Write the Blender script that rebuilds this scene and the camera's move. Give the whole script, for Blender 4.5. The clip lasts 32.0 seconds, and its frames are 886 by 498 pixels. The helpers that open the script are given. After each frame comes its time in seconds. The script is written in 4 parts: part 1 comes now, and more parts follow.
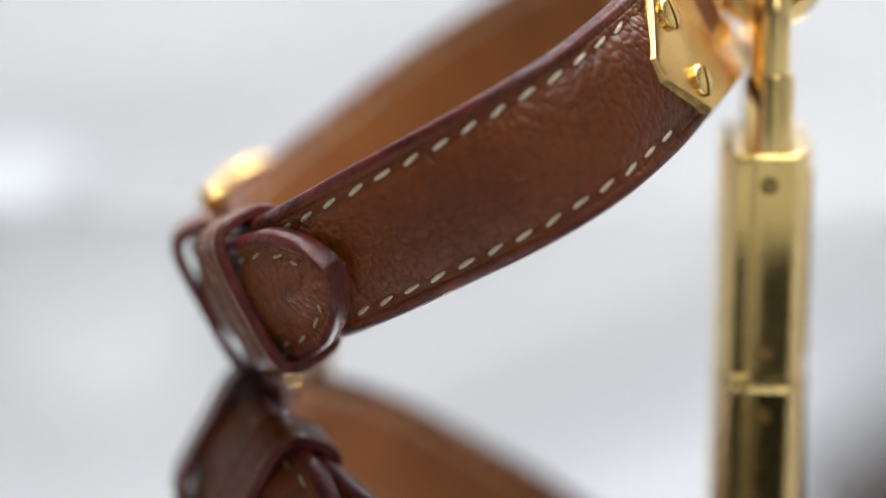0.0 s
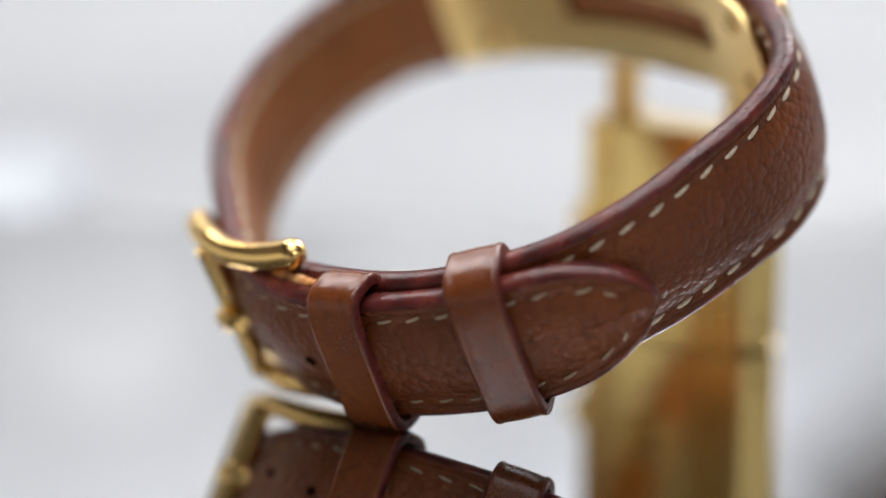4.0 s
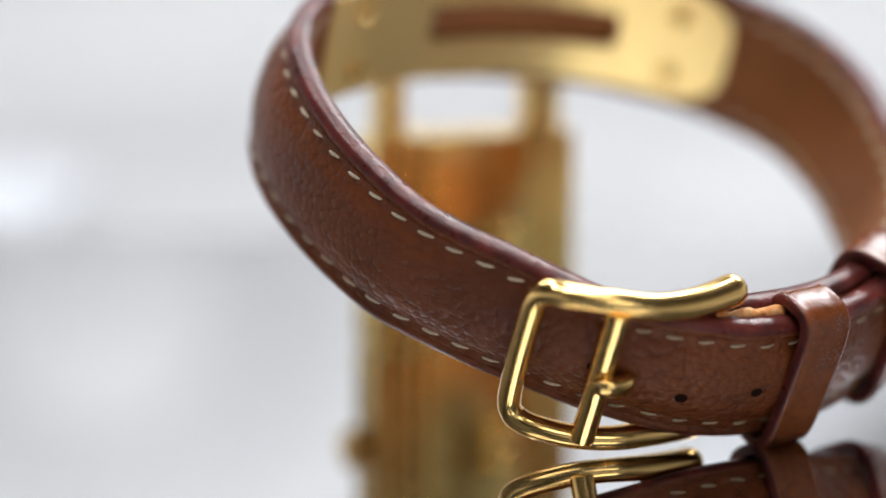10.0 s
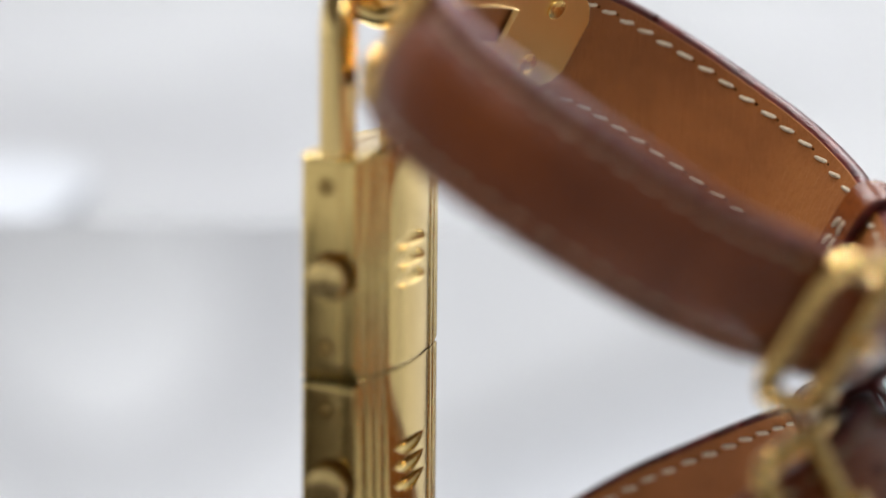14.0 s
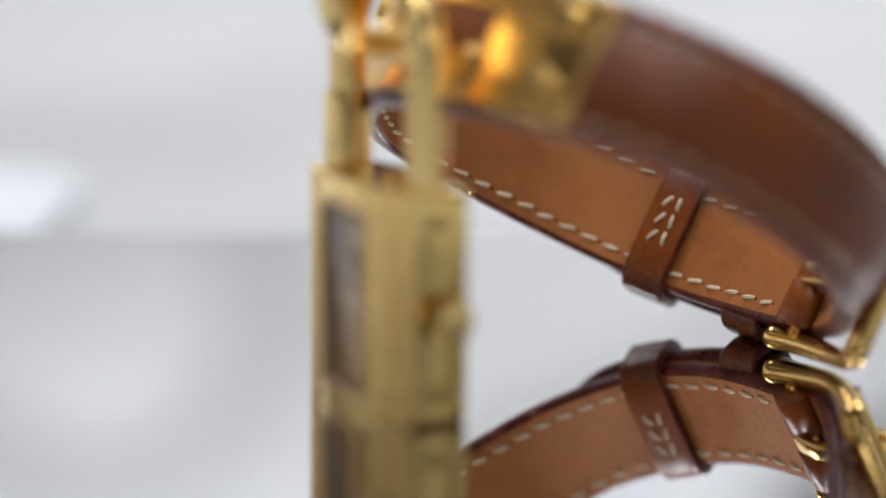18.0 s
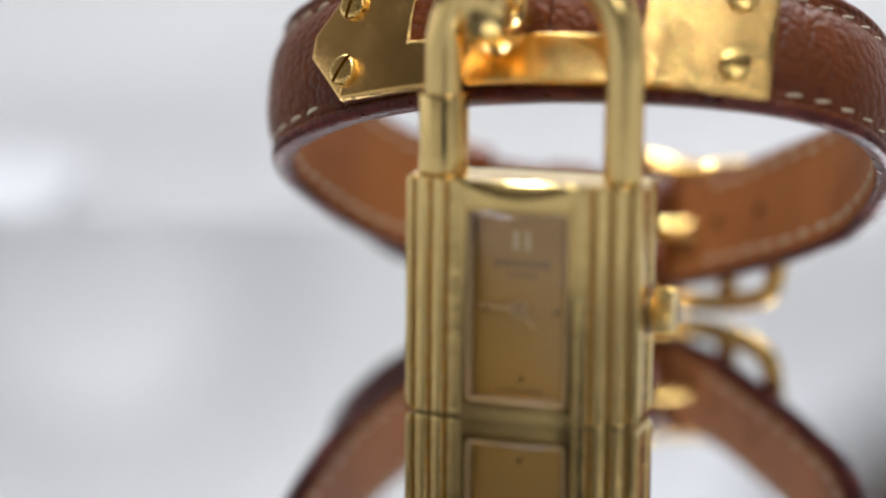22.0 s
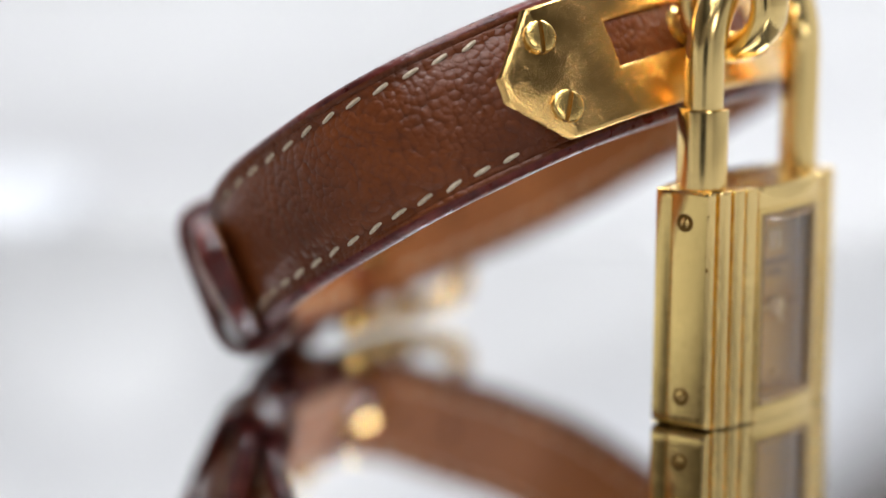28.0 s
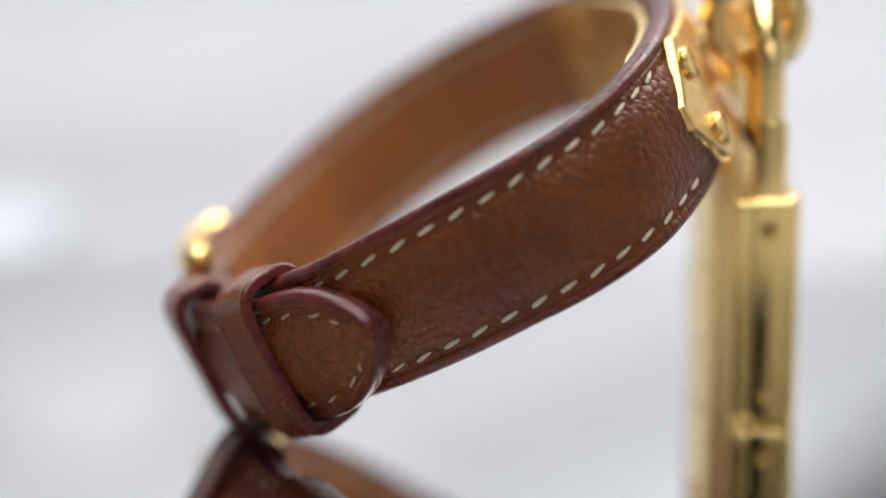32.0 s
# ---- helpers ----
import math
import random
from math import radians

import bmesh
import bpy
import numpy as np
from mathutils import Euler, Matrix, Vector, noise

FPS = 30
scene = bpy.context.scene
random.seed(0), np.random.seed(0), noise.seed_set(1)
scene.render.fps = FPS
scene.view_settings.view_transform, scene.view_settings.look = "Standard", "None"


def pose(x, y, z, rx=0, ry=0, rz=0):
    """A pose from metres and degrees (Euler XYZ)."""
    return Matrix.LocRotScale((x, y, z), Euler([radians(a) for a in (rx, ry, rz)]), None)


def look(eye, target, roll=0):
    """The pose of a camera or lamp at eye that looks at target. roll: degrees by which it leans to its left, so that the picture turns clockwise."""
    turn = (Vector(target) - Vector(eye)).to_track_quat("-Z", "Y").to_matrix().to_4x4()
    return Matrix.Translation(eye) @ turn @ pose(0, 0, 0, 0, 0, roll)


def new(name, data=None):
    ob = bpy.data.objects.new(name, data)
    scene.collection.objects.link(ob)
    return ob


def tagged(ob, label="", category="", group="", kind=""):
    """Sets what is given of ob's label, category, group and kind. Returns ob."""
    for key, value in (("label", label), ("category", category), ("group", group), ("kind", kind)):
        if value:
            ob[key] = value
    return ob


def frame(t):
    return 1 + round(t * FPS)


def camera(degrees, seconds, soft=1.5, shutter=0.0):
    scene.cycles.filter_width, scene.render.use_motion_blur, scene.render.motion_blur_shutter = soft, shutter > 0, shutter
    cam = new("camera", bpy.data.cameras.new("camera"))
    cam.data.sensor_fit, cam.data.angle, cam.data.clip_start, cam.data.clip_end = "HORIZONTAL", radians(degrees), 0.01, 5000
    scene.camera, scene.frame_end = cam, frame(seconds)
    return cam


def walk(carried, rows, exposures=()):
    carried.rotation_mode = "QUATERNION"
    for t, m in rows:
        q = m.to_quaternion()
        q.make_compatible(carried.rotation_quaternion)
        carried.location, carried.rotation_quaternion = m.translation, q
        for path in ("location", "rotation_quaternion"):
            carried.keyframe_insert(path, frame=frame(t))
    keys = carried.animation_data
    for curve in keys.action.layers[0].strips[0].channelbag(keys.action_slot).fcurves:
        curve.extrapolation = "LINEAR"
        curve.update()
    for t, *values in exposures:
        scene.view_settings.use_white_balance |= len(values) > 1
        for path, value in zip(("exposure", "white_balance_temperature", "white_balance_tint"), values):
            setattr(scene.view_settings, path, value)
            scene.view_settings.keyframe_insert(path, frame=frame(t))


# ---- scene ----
FOV, EYE, ROLL = 18.250, Vector((0, -0.23761, 0.05514)), 0.537
cam = camera(FOV, 32.0, soft=1.5)


def aim(pitch, yaw, back=0.0):
    """The camera's pose: degrees downwards and to its left, metres drawn back."""
    p, y = radians(pitch), radians(yaw)
    way = Vector((-math.sin(y) * math.cos(p), math.cos(y) * math.cos(p), -math.sin(p)))
    return look(EYE - way * back, EYE + way, ROLL)


walk(cam, [
    (0, aim(10.830, 2.473)),
    (0.5, aim(10.734, 2.475)),
    (1, aim(10.744, 2.506)),
    (1.5, aim(10.807, 2.516)),
    (2, aim(10.905, 2.519)),
    (2.5, aim(10.815, 2.511)),
    (3, aim(10.725, 2.519)),
    (3.5, aim(10.701, 2.526)),
    (5.5, aim(10.671, 2.513)),
    (6, aim(10.633, 2.520)),
    (6.5, aim(10.554, 2.549)),
    (7, aim(10.532, 2.581)),
    (7.5, aim(10.601, 2.608)),
    (8, aim(10.643, 2.619)),
    (8.5, aim(10.548, 2.595)),
    (9, aim(10.418, 2.557)),
    (9.5, aim(10.407, 2.530)),
    (10, aim(10.414, 2.535)),
    (10.5, aim(10.489, 2.543)),
    (11, aim(10.625, 2.540, 0.0016)),
    (11.5, aim(10.609, 2.529, 0.0040)),
    (12, aim(10.536, 2.496, 0.0040)),
    (12.5, aim(10.493, 2.457, 0.0040)),
    (13, aim(10.510, 2.498, 0.0040)),
    (13.5, aim(10.571, 2.549, 0.0040)),
    (15.5, aim(10.483, 2.521, 0.0040)),
    (16, aim(10.452, 2.517, 0.0040)),
    (16.5, aim(10.538, 2.538, 0.0040)),
    (17, aim(10.482, 2.504, 0.0040)),
    (17.5, aim(10.429, 2.411, 0.0040)),
    (18, aim(10.358, 2.356, 0.0040)),
    (18.5, aim(10.451, 2.393, 0.0040)),
    (19, aim(10.491, 2.408, 0.0040)),
    (19.5, aim(10.520, 2.426, 0.0040)),
    (20, aim(10.462, 2.390, 0.0040)),
    (20.5, aim(10.508, 2.397, 0.0040)),
    (21, aim(10.494, 2.378, 0.0040)),
    (21.5, aim(10.563, 2.435, 0.0040)),
    (22, aim(10.673, 2.492, 0.0016)),
    (22.5, aim(10.641, 2.474)),
    (23, aim(10.575, 2.437)),
    (23.5, aim(10.504, 2.402)),
    (24, aim(10.500, 2.425)),
    (24.5, aim(10.553, 2.490)),
    (25, aim(10.554, 2.563)),
    (25.5, aim(10.519, 2.586)),
    (27.5, aim(10.315, 2.547)),
    (28, aim(10.374, 2.554)),
    (28.5, aim(10.295, 2.512)),
    (29, aim(10.255, 2.459)),
    (29.5, aim(10.198, 2.392)),
    (30, aim(10.146, 2.352)),
    (30.5, aim(10.005, 2.353)),
    (31, aim(9.921, 2.307)),
    (31.5, aim(9.826, 2.252)),
    (32, aim(9.784, 2.242)),
], exposures=[
    (0, -0.02), (3, -0.06), (6, 0.0), (10, 0.0), (13, 0.0), (16, -0.14), (20, -0.16), (22.5, -0.1), (24, 0.0), (25, -0.06), (28, 0.12), (30, 0.05), (32, -0.03)])


# ---- light: a bright shop interior with ceiling panels ----
cam.data.dof.use_dof = True
focus = new("focus_point")
cam.data.dof.focus_object = focus
cam.data.dof.aperture_fstop = 7.5
cam.data.dof.aperture_blades = 0

world = bpy.data.worlds.new("world")
scene.world = world
world.use_nodes = True
world.node_tree.nodes["Background"].inputs[0].default_value = (0.75, 0.82, 1.0, 1)
world.node_tree.nodes["Background"].inputs[1].default_value = 0.3


def area_lamp(name, m, sx, sy, watts, colour):
    data = bpy.data.lights.new(name, "AREA")
    data.shape, data.size, data.size_y, data.energy, data.color = "RECTANGLE", sx, sy, watts, colour
    ob = new(name, data)
    ob.matrix_world = m
    return ob


COOL = (0.955, 0.975, 1.0)
PANELS = [  # x, y, size x, size y, watts
    (-0.7, 1.12, 0.9, 0.3, 9.2), (0.7, 1.12, 0.9, 0.3, 28.0), (-0.2, -1.34, 0.22, 0.16, 0.5), (0.0, -0.66, 1.1, 0.22, 1.8)]
SPOTS = [  # x, y, watts
    (-0.45, -0.85, 0.4), (0.35, 0.3, 6.0), (-0.3, 0.45, 6.0), (0.4, -1.05, 0.4), (0.03, -0.95, 2.5), (0.35, -1.36, 0.2), (-0.36, -0.16, 9.0), (0.25, -0.2, 7.0)]
CEIL = 1.45


# ---- materials ----
def material(name, colour, rough=0.5, metal=0.0, **more):
    m = bpy.data.materials.new(name)
    m.use_nodes = True
    b = m.node_tree.nodes["Principled BSDF"]
    b.inputs["Base Color"].default_value = (*colour, 1)
    b.inputs["Roughness"].default_value = rough
    b.inputs["Metallic"].default_value = metal
    for key, value in more.items():
        b.inputs[key.replace("_", " ")].default_value = value
    return m


class Tree:
    """Shortcuts for building a node tree."""

    def __init__(self, m):
        self.t = m.node_tree
        self.b = self.t.nodes["Principled BSDF"]
        self.coord = self.t.nodes.new("ShaderNodeTexCoord").outputs["Object"]

    def link(self, a, b):
        self.t.links.new(a, b)

    def noise(self, scale, detail=4, rough=0.55, stretch=None, distort=0.0):
        n = self.t.nodes.new("ShaderNodeTexNoise")
        n.inputs["Scale"].default_value, n.inputs["Detail"].default_value = scale, detail
        n.inputs["Roughness"].default_value, n.inputs["Distortion"].default_value = rough, distort
        self.link(self.mapped(stretch), n.inputs["Vector"])
        return n.outputs["Fac"]

    def mapped(self, stretch):
        if not stretch:
            return self.coord
        m = self.t.nodes.new("ShaderNodeMapping")
        m.inputs["Scale"].default_value = stretch
        self.link(self.coord, m.inputs["Vector"])
        return m.outputs["Vector"]

    def voronoi(self, scale, feature="DISTANCE_TO_EDGE", warp=None, amount=0.0):
        n = self.t.nodes.new("ShaderNodeTexVoronoi")
        n.feature = feature
        n.inputs["Scale"].default_value = scale
        vec = self.coord
        if warp is not None:
            add = self.t.nodes.new("ShaderNodeVectorMath")
            add.operation = "MULTIPLY_ADD"
            self.link(warp, add.inputs[0])
            add.inputs[1].default_value = (amount,) * 3
            self.link(self.coord, add.inputs[2])
            vec = add.outputs["Vector"]
        self.link(vec, n.inputs["Vector"])
        return n.outputs["Distance"]

    def ramp(self, fac, stops):
        n = self.t.nodes.new("ShaderNodeValToRGB")
        e = n.color_ramp.elements
        while len(e) < len(stops):
            e.new(0.5)
        for el, (pos, col) in zip(e, stops):
            el.position = pos
            el.color = (*col, 1) if len(col) == 3 else col
        self.link(fac, n.inputs["Fac"])
        return n.outputs["Color"]

    def mix(self, fac, a, b, kind="MIX"):
        n = self.t.nodes.new("ShaderNodeMix")
        n.data_type, n.blend_type = "RGBA", kind
        for value, socket in ((fac, n.inputs[0]), (a, n.inputs[6]), (b, n.inputs[7])):
            if isinstance(value, (int, float)):
                socket.default_value = value
            elif isinstance(value, tuple):
                socket.default_value = (*value, 1)
            else:
                self.link(value, socket)
        return n.outputs[2]

    def math(self, op, a, b=0.0):
        n = self.t.nodes.new("ShaderNodeMath")
        n.operation = op
        for value, socket in zip((a, b), n.inputs):
            if isinstance(value, (int, float)):
                socket.default_value = value
            else:
                self.link(value, socket)
        return n.outputs[0]

    def span(self, fac, low, high):
        n = self.t.nodes.new("ShaderNodeMapRange")
        self.link(fac, n.inputs["Value"])
        n.inputs["To Min"].default_value, n.inputs["To Max"].default_value = low, high
        return n.outputs["Result"]

    def bump(self, height, distance, strength=1.0, under=None):
        n = self.t.nodes.new("ShaderNodeBump")
        n.inputs["Distance"].default_value, n.inputs["Strength"].default_value = distance, strength
        self.link(height, n.inputs["Height"])
        if under is not None:
            self.link(under, n.inputs["Normal"])
        return n.outputs["Normal"]

    def to(self, socket, value):
        self.link(value, self.b.inputs[socket])


def grained_leather(name, dark, mid, light, rough=(0.36, 0.55), depth=0.0001, shine=0.3):
    """Pebbled calf leather: rounded grains, a few long creases, softly mottled colour."""
    m = material(name, mid, 0.45)
    t = Tree(m)
    warp = t.noise(420, 3)
    cells = t.voronoi(1500, "F1", warp=warp, amount=0.0006)
    small = t.voronoi(2600, "F1", warp=warp, amount=0.0005)
    tone = t.noise(75, 4, 0.55)
    fine = t.noise(4200, 3)
    where = t.span(t.noise(95, 2), -0.5, 1.6)
    crease = None
    for scale, stretch, width in ((300, (0.55, 0.7, 2.3), 14), (430, (0.9, 0.5, 2.0), 12)):
        ridge = t.math("ABSOLUTE", t.math("SUBTRACT", t.noise(scale, 2, 0.5, stretch=stretch, distort=0.25), 0.5))
        ridge = t.math("MINIMUM", t.math("MULTIPLY", ridge, width), 1.0)
        crease = ridge if crease is None else t.math("MULTIPLY", crease, ridge)
    col = t.ramp(tone, [(0.3, dark), (0.5, mid), (0.72, light)])
    col = t.mix(t.math("MULTIPLY", t.math("POWER", cells, 3.0), 0.7), col, dark)
    col = t.mix(t.span(fine, 0.0, 0.10), col, dark)
    t.to("Base Color", col)
    t.to("Roughness", t.math("ADD", t.span(tone, rough[1], rough[0]), t.math("MULTIPLY", fine, 0.06)))
    n = t.bump(t.noise(260, 2), depth * 3.2, 0.2)
    n = t.bump(t.math("MULTIPLY", crease, where), depth * 1.3, 0.3, n)
    n = t.bump(t.math("SUBTRACT", 1.0, t.math("MULTIPLY", cells, cells)), depth * 1.9, 1.0, n)
    n = t.bump(t.math("SUBTRACT", 1.0, small), depth * 0.3, 0.6, n)
    t.to("Normal", t.bump(fine, 0.00001, 0.5, n))
    t.b.inputs["Specular IOR Level"].default_value = shine
    return m


LEATHER = grained_leather("brown_leather", (0.066, 0.0150, 0.0035), (0.114, 0.0275, 0.0059), (0.160, 0.0405, 0.0084), (0.28, 0.42), 0.000085, 0.23)
KEEPER = grained_leather("keeper_leather", (0.062, 0.0135, 0.0036), (0.126, 0.030, 0.0062), (0.195, 0.051, 0.0095), (0.18, 0.3), 0.000011, 0.4)


def lining_leather():
    m = material("tan_lining", (0.40, 0.165, 0.055), 0.6)
    t = Tree(m)
    tone = t.noise(90, 5, 0.6)
    fine = t.noise(3000, 3)
    t.to("Base Color", t.mix(t.span(fine, 0.0, 0.3), t.ramp(tone, [(0.3, (0.19, 0.058, 0.012)), (0.55, (0.265, 0.088, 0.019)), (0.8, (0.32, 0.115, 0.027))]), (0.19, 0.065, 0.016)))
    t.to("Normal", t.bump(fine, 0.00004, 0.5, t.bump(t.noise(900, 3, stretch=(2.2, 2.2, 0.35)), 0.00022, 0.7)))
    t.b.inputs["Specular IOR Level"].default_value = 0.3
    return m


LINING = lining_leather()


def raw_leather():
    m = material("raw_leather", (0.5, 0.2, 0.05), 0.75)
    t = Tree(m)
    t.to("Base Color", t.ramp(t.noise(700, 4, 0.6), [(0.35, (0.22, 0.06, 0.015)), (0.5, (0.50, 0.19, 0.04)), (0.68, (0.62, 0.36, 0.16))]))
    t.to("Normal", t.bump(t.noise(1500, 4), 0.0003, 0.8))
    return m


RAW = raw_leather()


def painted_edge():
    m = material("burgundy_edge", (0.10, 0.018, 0.020), 0.3)
    t = Tree(m)
    tone = t.noise(400, 4)
    t.to("Base Color", t.ramp(tone, [(0.3, (0.035, 0.006, 0.005)), (0.55, (0.085, 0.014, 0.011)), (0.75, (0.15, 0.029, 0.018))]))
    t.to("Roughness", t.span(t.noise(900, 3), 0.2, 0.4))
    t.b.inputs["Specular IOR Level"].default_value = 0.28
    t.to("Normal", t.bump(t.noise(1300, 4), 0.0002, 0.6))
    return m


EDGE = painted_edge()


def thread(name, dark, light):
    m = material(name, light, 0.6)
    t = Tree(m)
    t.to("Base Color", t.ramp(t.noise(1500, 3), [(0.3, dark), (0.6, light)]))
    t.to("Normal", t.bump(t.noise(5000, 2, stretch=(0.3, 1, 1)), 0.00008, 0.6))
    return m


THREAD = thread("cream_thread", (0.34, 0.26, 0.17), (0.62, 0.53, 0.39))
WORN_THREAD = thread("worn_thread", (0.20, 0.13, 0.07), (0.48, 0.38, 0.25))


def gold(name, colour, rough, brush=None, wear=0.5, dent=1.0, pits=0.0):
    """Worn gold plating: hazy smears, hair scratches and small dents."""
    m = material(name, colour, rough, 1.0)
    t = Tree(m)
    tone = t.noise(300, 5, 0.65)
    t.to("Base Color", t.mix(t.span(tone, 0.0, 0.5), colour, tuple(c * k for c, k in zip(colour, (0.93, 0.88, 0.78)))))
    marks = t.noise(1800, 4, 0.7)
    smear = t.ramp(t.noise(380, 5, 0.7), [(0.42, (0, 0, 0)), (0.72, (1, 1, 1))])
    t.to("Roughness", t.math("ADD", t.math("ADD", rough, t.math("MULTIPLY", smear, 0.1 * wear)), t.math("MULTIPLY", marks, 0.05 * wear)))
    scratch = None
    for scale, stretch in ((240, (3.2, 0.25, 0.5)), (260, (0.3, 2.8, 0.9)), (230, (0.8, 0.9, 3.4))):
        line = t.math("ABSOLUTE", t.math("SUBTRACT", t.noise(scale, 1, 0.4, stretch=stretch, distort=0.1), 0.5))
        line = t.math("MINIMUM", t.math("MULTIPLY", line, 90), 1.0)
        scratch = line if scratch is None else t.math("MULTIPLY", scratch, line)
    dents = t.math("MINIMUM", t.math("MULTIPLY", t.math("MAXIMUM", t.math("SUBTRACT", t.noise(1900, 2, 0.5), 0.67), 0.0), 9.0), 1.0)
    n = t.bump(t.noise(800, 2), 0.000006, 0.3 * wear)
    n = t.bump(scratch, 0.0000015, 0.4 * wear, n)
    n = t.bump(t.math("SUBTRACT", 1.0, dents), 0.000012 * dent, 0.4 * wear, n)
    if pits:
        worn = t.math("MINIMUM", t.math("MAXIMUM", t.math("MULTIPLY", t.math("SUBTRACT", t.noise(110, 2), 0.32), 4.0), 0.0), 1.0)
        n = t.bump(t.math("MULTIPLY", t.noise(5200, 3, 0.65), worn), 0.00006 * pits, 1.0, n)
    if brush:
        n = t.bump(t.noise(900, 2, 0.5, stretch=brush), 0.0000015, 0.4, n)
    t.to("Normal", n)
    return m


GOLD = gold("polished_gold", (0.86, 0.615, 0.235), 0.08, None, 0.35)
SATIN = gold("satin_gold", (0.94, 0.69, 0.29), 0.16, (7, 7, 0.5), 0.5, 1.2)
RIBBED = gold("worn_rib_gold", (0.94, 0.69, 0.29), 0.16, (7, 7, 0.5), 0.7, 4.0, pits=0.35)
FURROW_SHADE = gold("furrow_shade_gold", (0.28, 0.155, 0.042), 0.4)
PLATE = gold("scratched_gold", (0.91, 0.585, 0.21), 0.12, (0.6, 9, 9), 1.3, 2.5, pits=1.0)
SIDE = gold("polished_side_gold", (0.88, 0.645, 0.245), 0.07, (5, 5, 0.4), 0.7, 3.0)
BRUSHED = gold("brushed_gold", (0.87, 0.63, 0.23), 0.14, (1, 9, 2), 0.4)
BUCKLE = gold("worn_buckle_gold", (0.88, 0.585, 0.215), 0.15, None, 0.5)
MATTE = gold("matte_gold", (0.94, 0.70, 0.30), 0.32, (2, 6, 2), 0.15)
SCREW = gold("dull_gold", (0.88, 0.61, 0.215), 0.24, None, 0.5)
SLIT = gold("shaded_gold", (0.42, 0.25, 0.065), 0.3)
# dark gold: recess and contact shade put into colour, also real edge nicks
GROOVE = gold("shade_and_nick_gold", (0.15, 0.078, 0.02), 0.4)


def dial_paint():
    m = material("champagne_dial", (0.56, 0.325, 0.085), 0.38, 0.85)
    t = Tree(m)
    t.to("Normal", t.bump(t.noise(2400, 3, stretch=(1, 1, 0.05)), 0.00001, 0.5))
    t.to("Roughness", t.span(t.noise(500, 3), 0.32, 0.45))
    return m


DIAL = dial_paint()
INK = material("dark_ink", (0.10, 0.055, 0.02), 0.5)
FAINT = material("worn_ink", (0.27, 0.15, 0.045), 0.45, 0.4)
PALE = material("pale_gold_mark", (0.86, 0.68, 0.38), 0.3, 0.5)
HAND = material("gold_hand", (0.80, 0.56, 0.24), 0.28, 1.0)
HUB = material("light_gold_hub", (0.72, 0.53, 0.25), 0.3, 0.8)
AWL = material("awl_hole", (0.05, 0.018, 0.006), 0.9, Specular_IOR_Level=0.0)
HOLE = material("dark_hole", (0.012, 0.006, 0.004), 0.9, Specular_IOR_Level=0.0)


def crystal():
    m = material("sapphire_crystal", (1, 1, 1), 0.01, 0.0, IOR=1.5)
    m.node_tree.nodes["Principled BSDF"].inputs["Transmission Weight"].default_value = 1.0
    return m


CRYSTAL = crystal()
GLASSEDGE = material("crystal_edge", (0.30, 0.19, 0.085), 0.15, 0.0, IOR=1.6)
FLANGE = material("flange_paint", (0.33, 0.22, 0.11), 0.35, 0.4)


def mirror_glass():
    m = material("mirror", (0.69, 0.695, 0.71), 0.012, 1.0)
    t = Tree(m)
    t.to("Roughness", t.span(t.noise(60, 4), 0.006, 0.03))
    return m


MIRROR = mirror_glass()


def plaster(name, a, b, scale, rough=0.6):
    m = material(name, a, rough)
    t = Tree(m)
    t.to("Base Color", t.ramp(t.noise(scale, 3, 0.5), [(0.35, a), (0.65, b)]))
    t.to("Normal", t.bump(t.noise(300, 4), 0.0006, 0.3))
    return m


WALL = plaster("light_wall_paint", (0.68, 0.68, 0.68), (0.82, 0.82, 0.82), 1.6)
SIDEWALL = plaster("grey_wall_paint", (0.32, 0.32, 0.325), (0.42, 0.42, 0.42), 2.2)
DARKWALL = plaster("dark_brown_wall_paint", (0.075, 0.06, 0.05), (0.12, 0.10, 0.085), 2.0)
BACKWALL = plaster("dim_wall_paint", (0.45, 0.445, 0.44), (0.55, 0.545, 0.54), 2.0)
TABLE = plaster("white_laminate", (0.235, 0.235, 0.24), (0.315, 0.315, 0.32), 11.0, 0.5)
PAPER = material("white_paper", (0.40, 0.41, 0.43), 0.9, Specular_IOR_Level=0.1)
RIM = plaster("pale_grey_ring", (0.5, 0.5, 0.505), (0.58, 0.58, 0.585), 9.0)
BOARD = material("white_board", (0.92, 0.93, 0.95), 0.5)
FLOORM = plaster("grey_floor", (0.10, 0.09, 0.085), (0.16, 0.15, 0.14), 3.0)
WOOD = plaster("dark_brown_wood", (0.036, 0.022, 0.017), (0.07, 0.044, 0.034), 8.0)
BLACKBODY = plaster("matt_black_plastic", (0.006, 0.006, 0.006), (0.010, 0.010, 0.010), 30.0, 0.8)
BLACKBODY.node_tree.nodes["Principled BSDF"].inputs["Specular IOR Level"].default_value = 0.15
CEILM = plaster("ceiling_paint", (0.06, 0.06, 0.06), (0.09, 0.09, 0.09), 2.0)


def glow(name, colour, strength):
    m = material(name, colour, 0.5)
    b = m.node_tree.nodes["Principled BSDF"]
    b.inputs["Emission Color"].default_value = (*colour, 1)
    b.inputs["Emission Strength"].default_value = strength
    return m


FILL_PANE = glow("glowing_fill_pane", (0.93, 0.96, 1.0), 1.2)
GLOW = glow("lamp_diffuser", (0.95, 0.97, 1.0), 4.0)


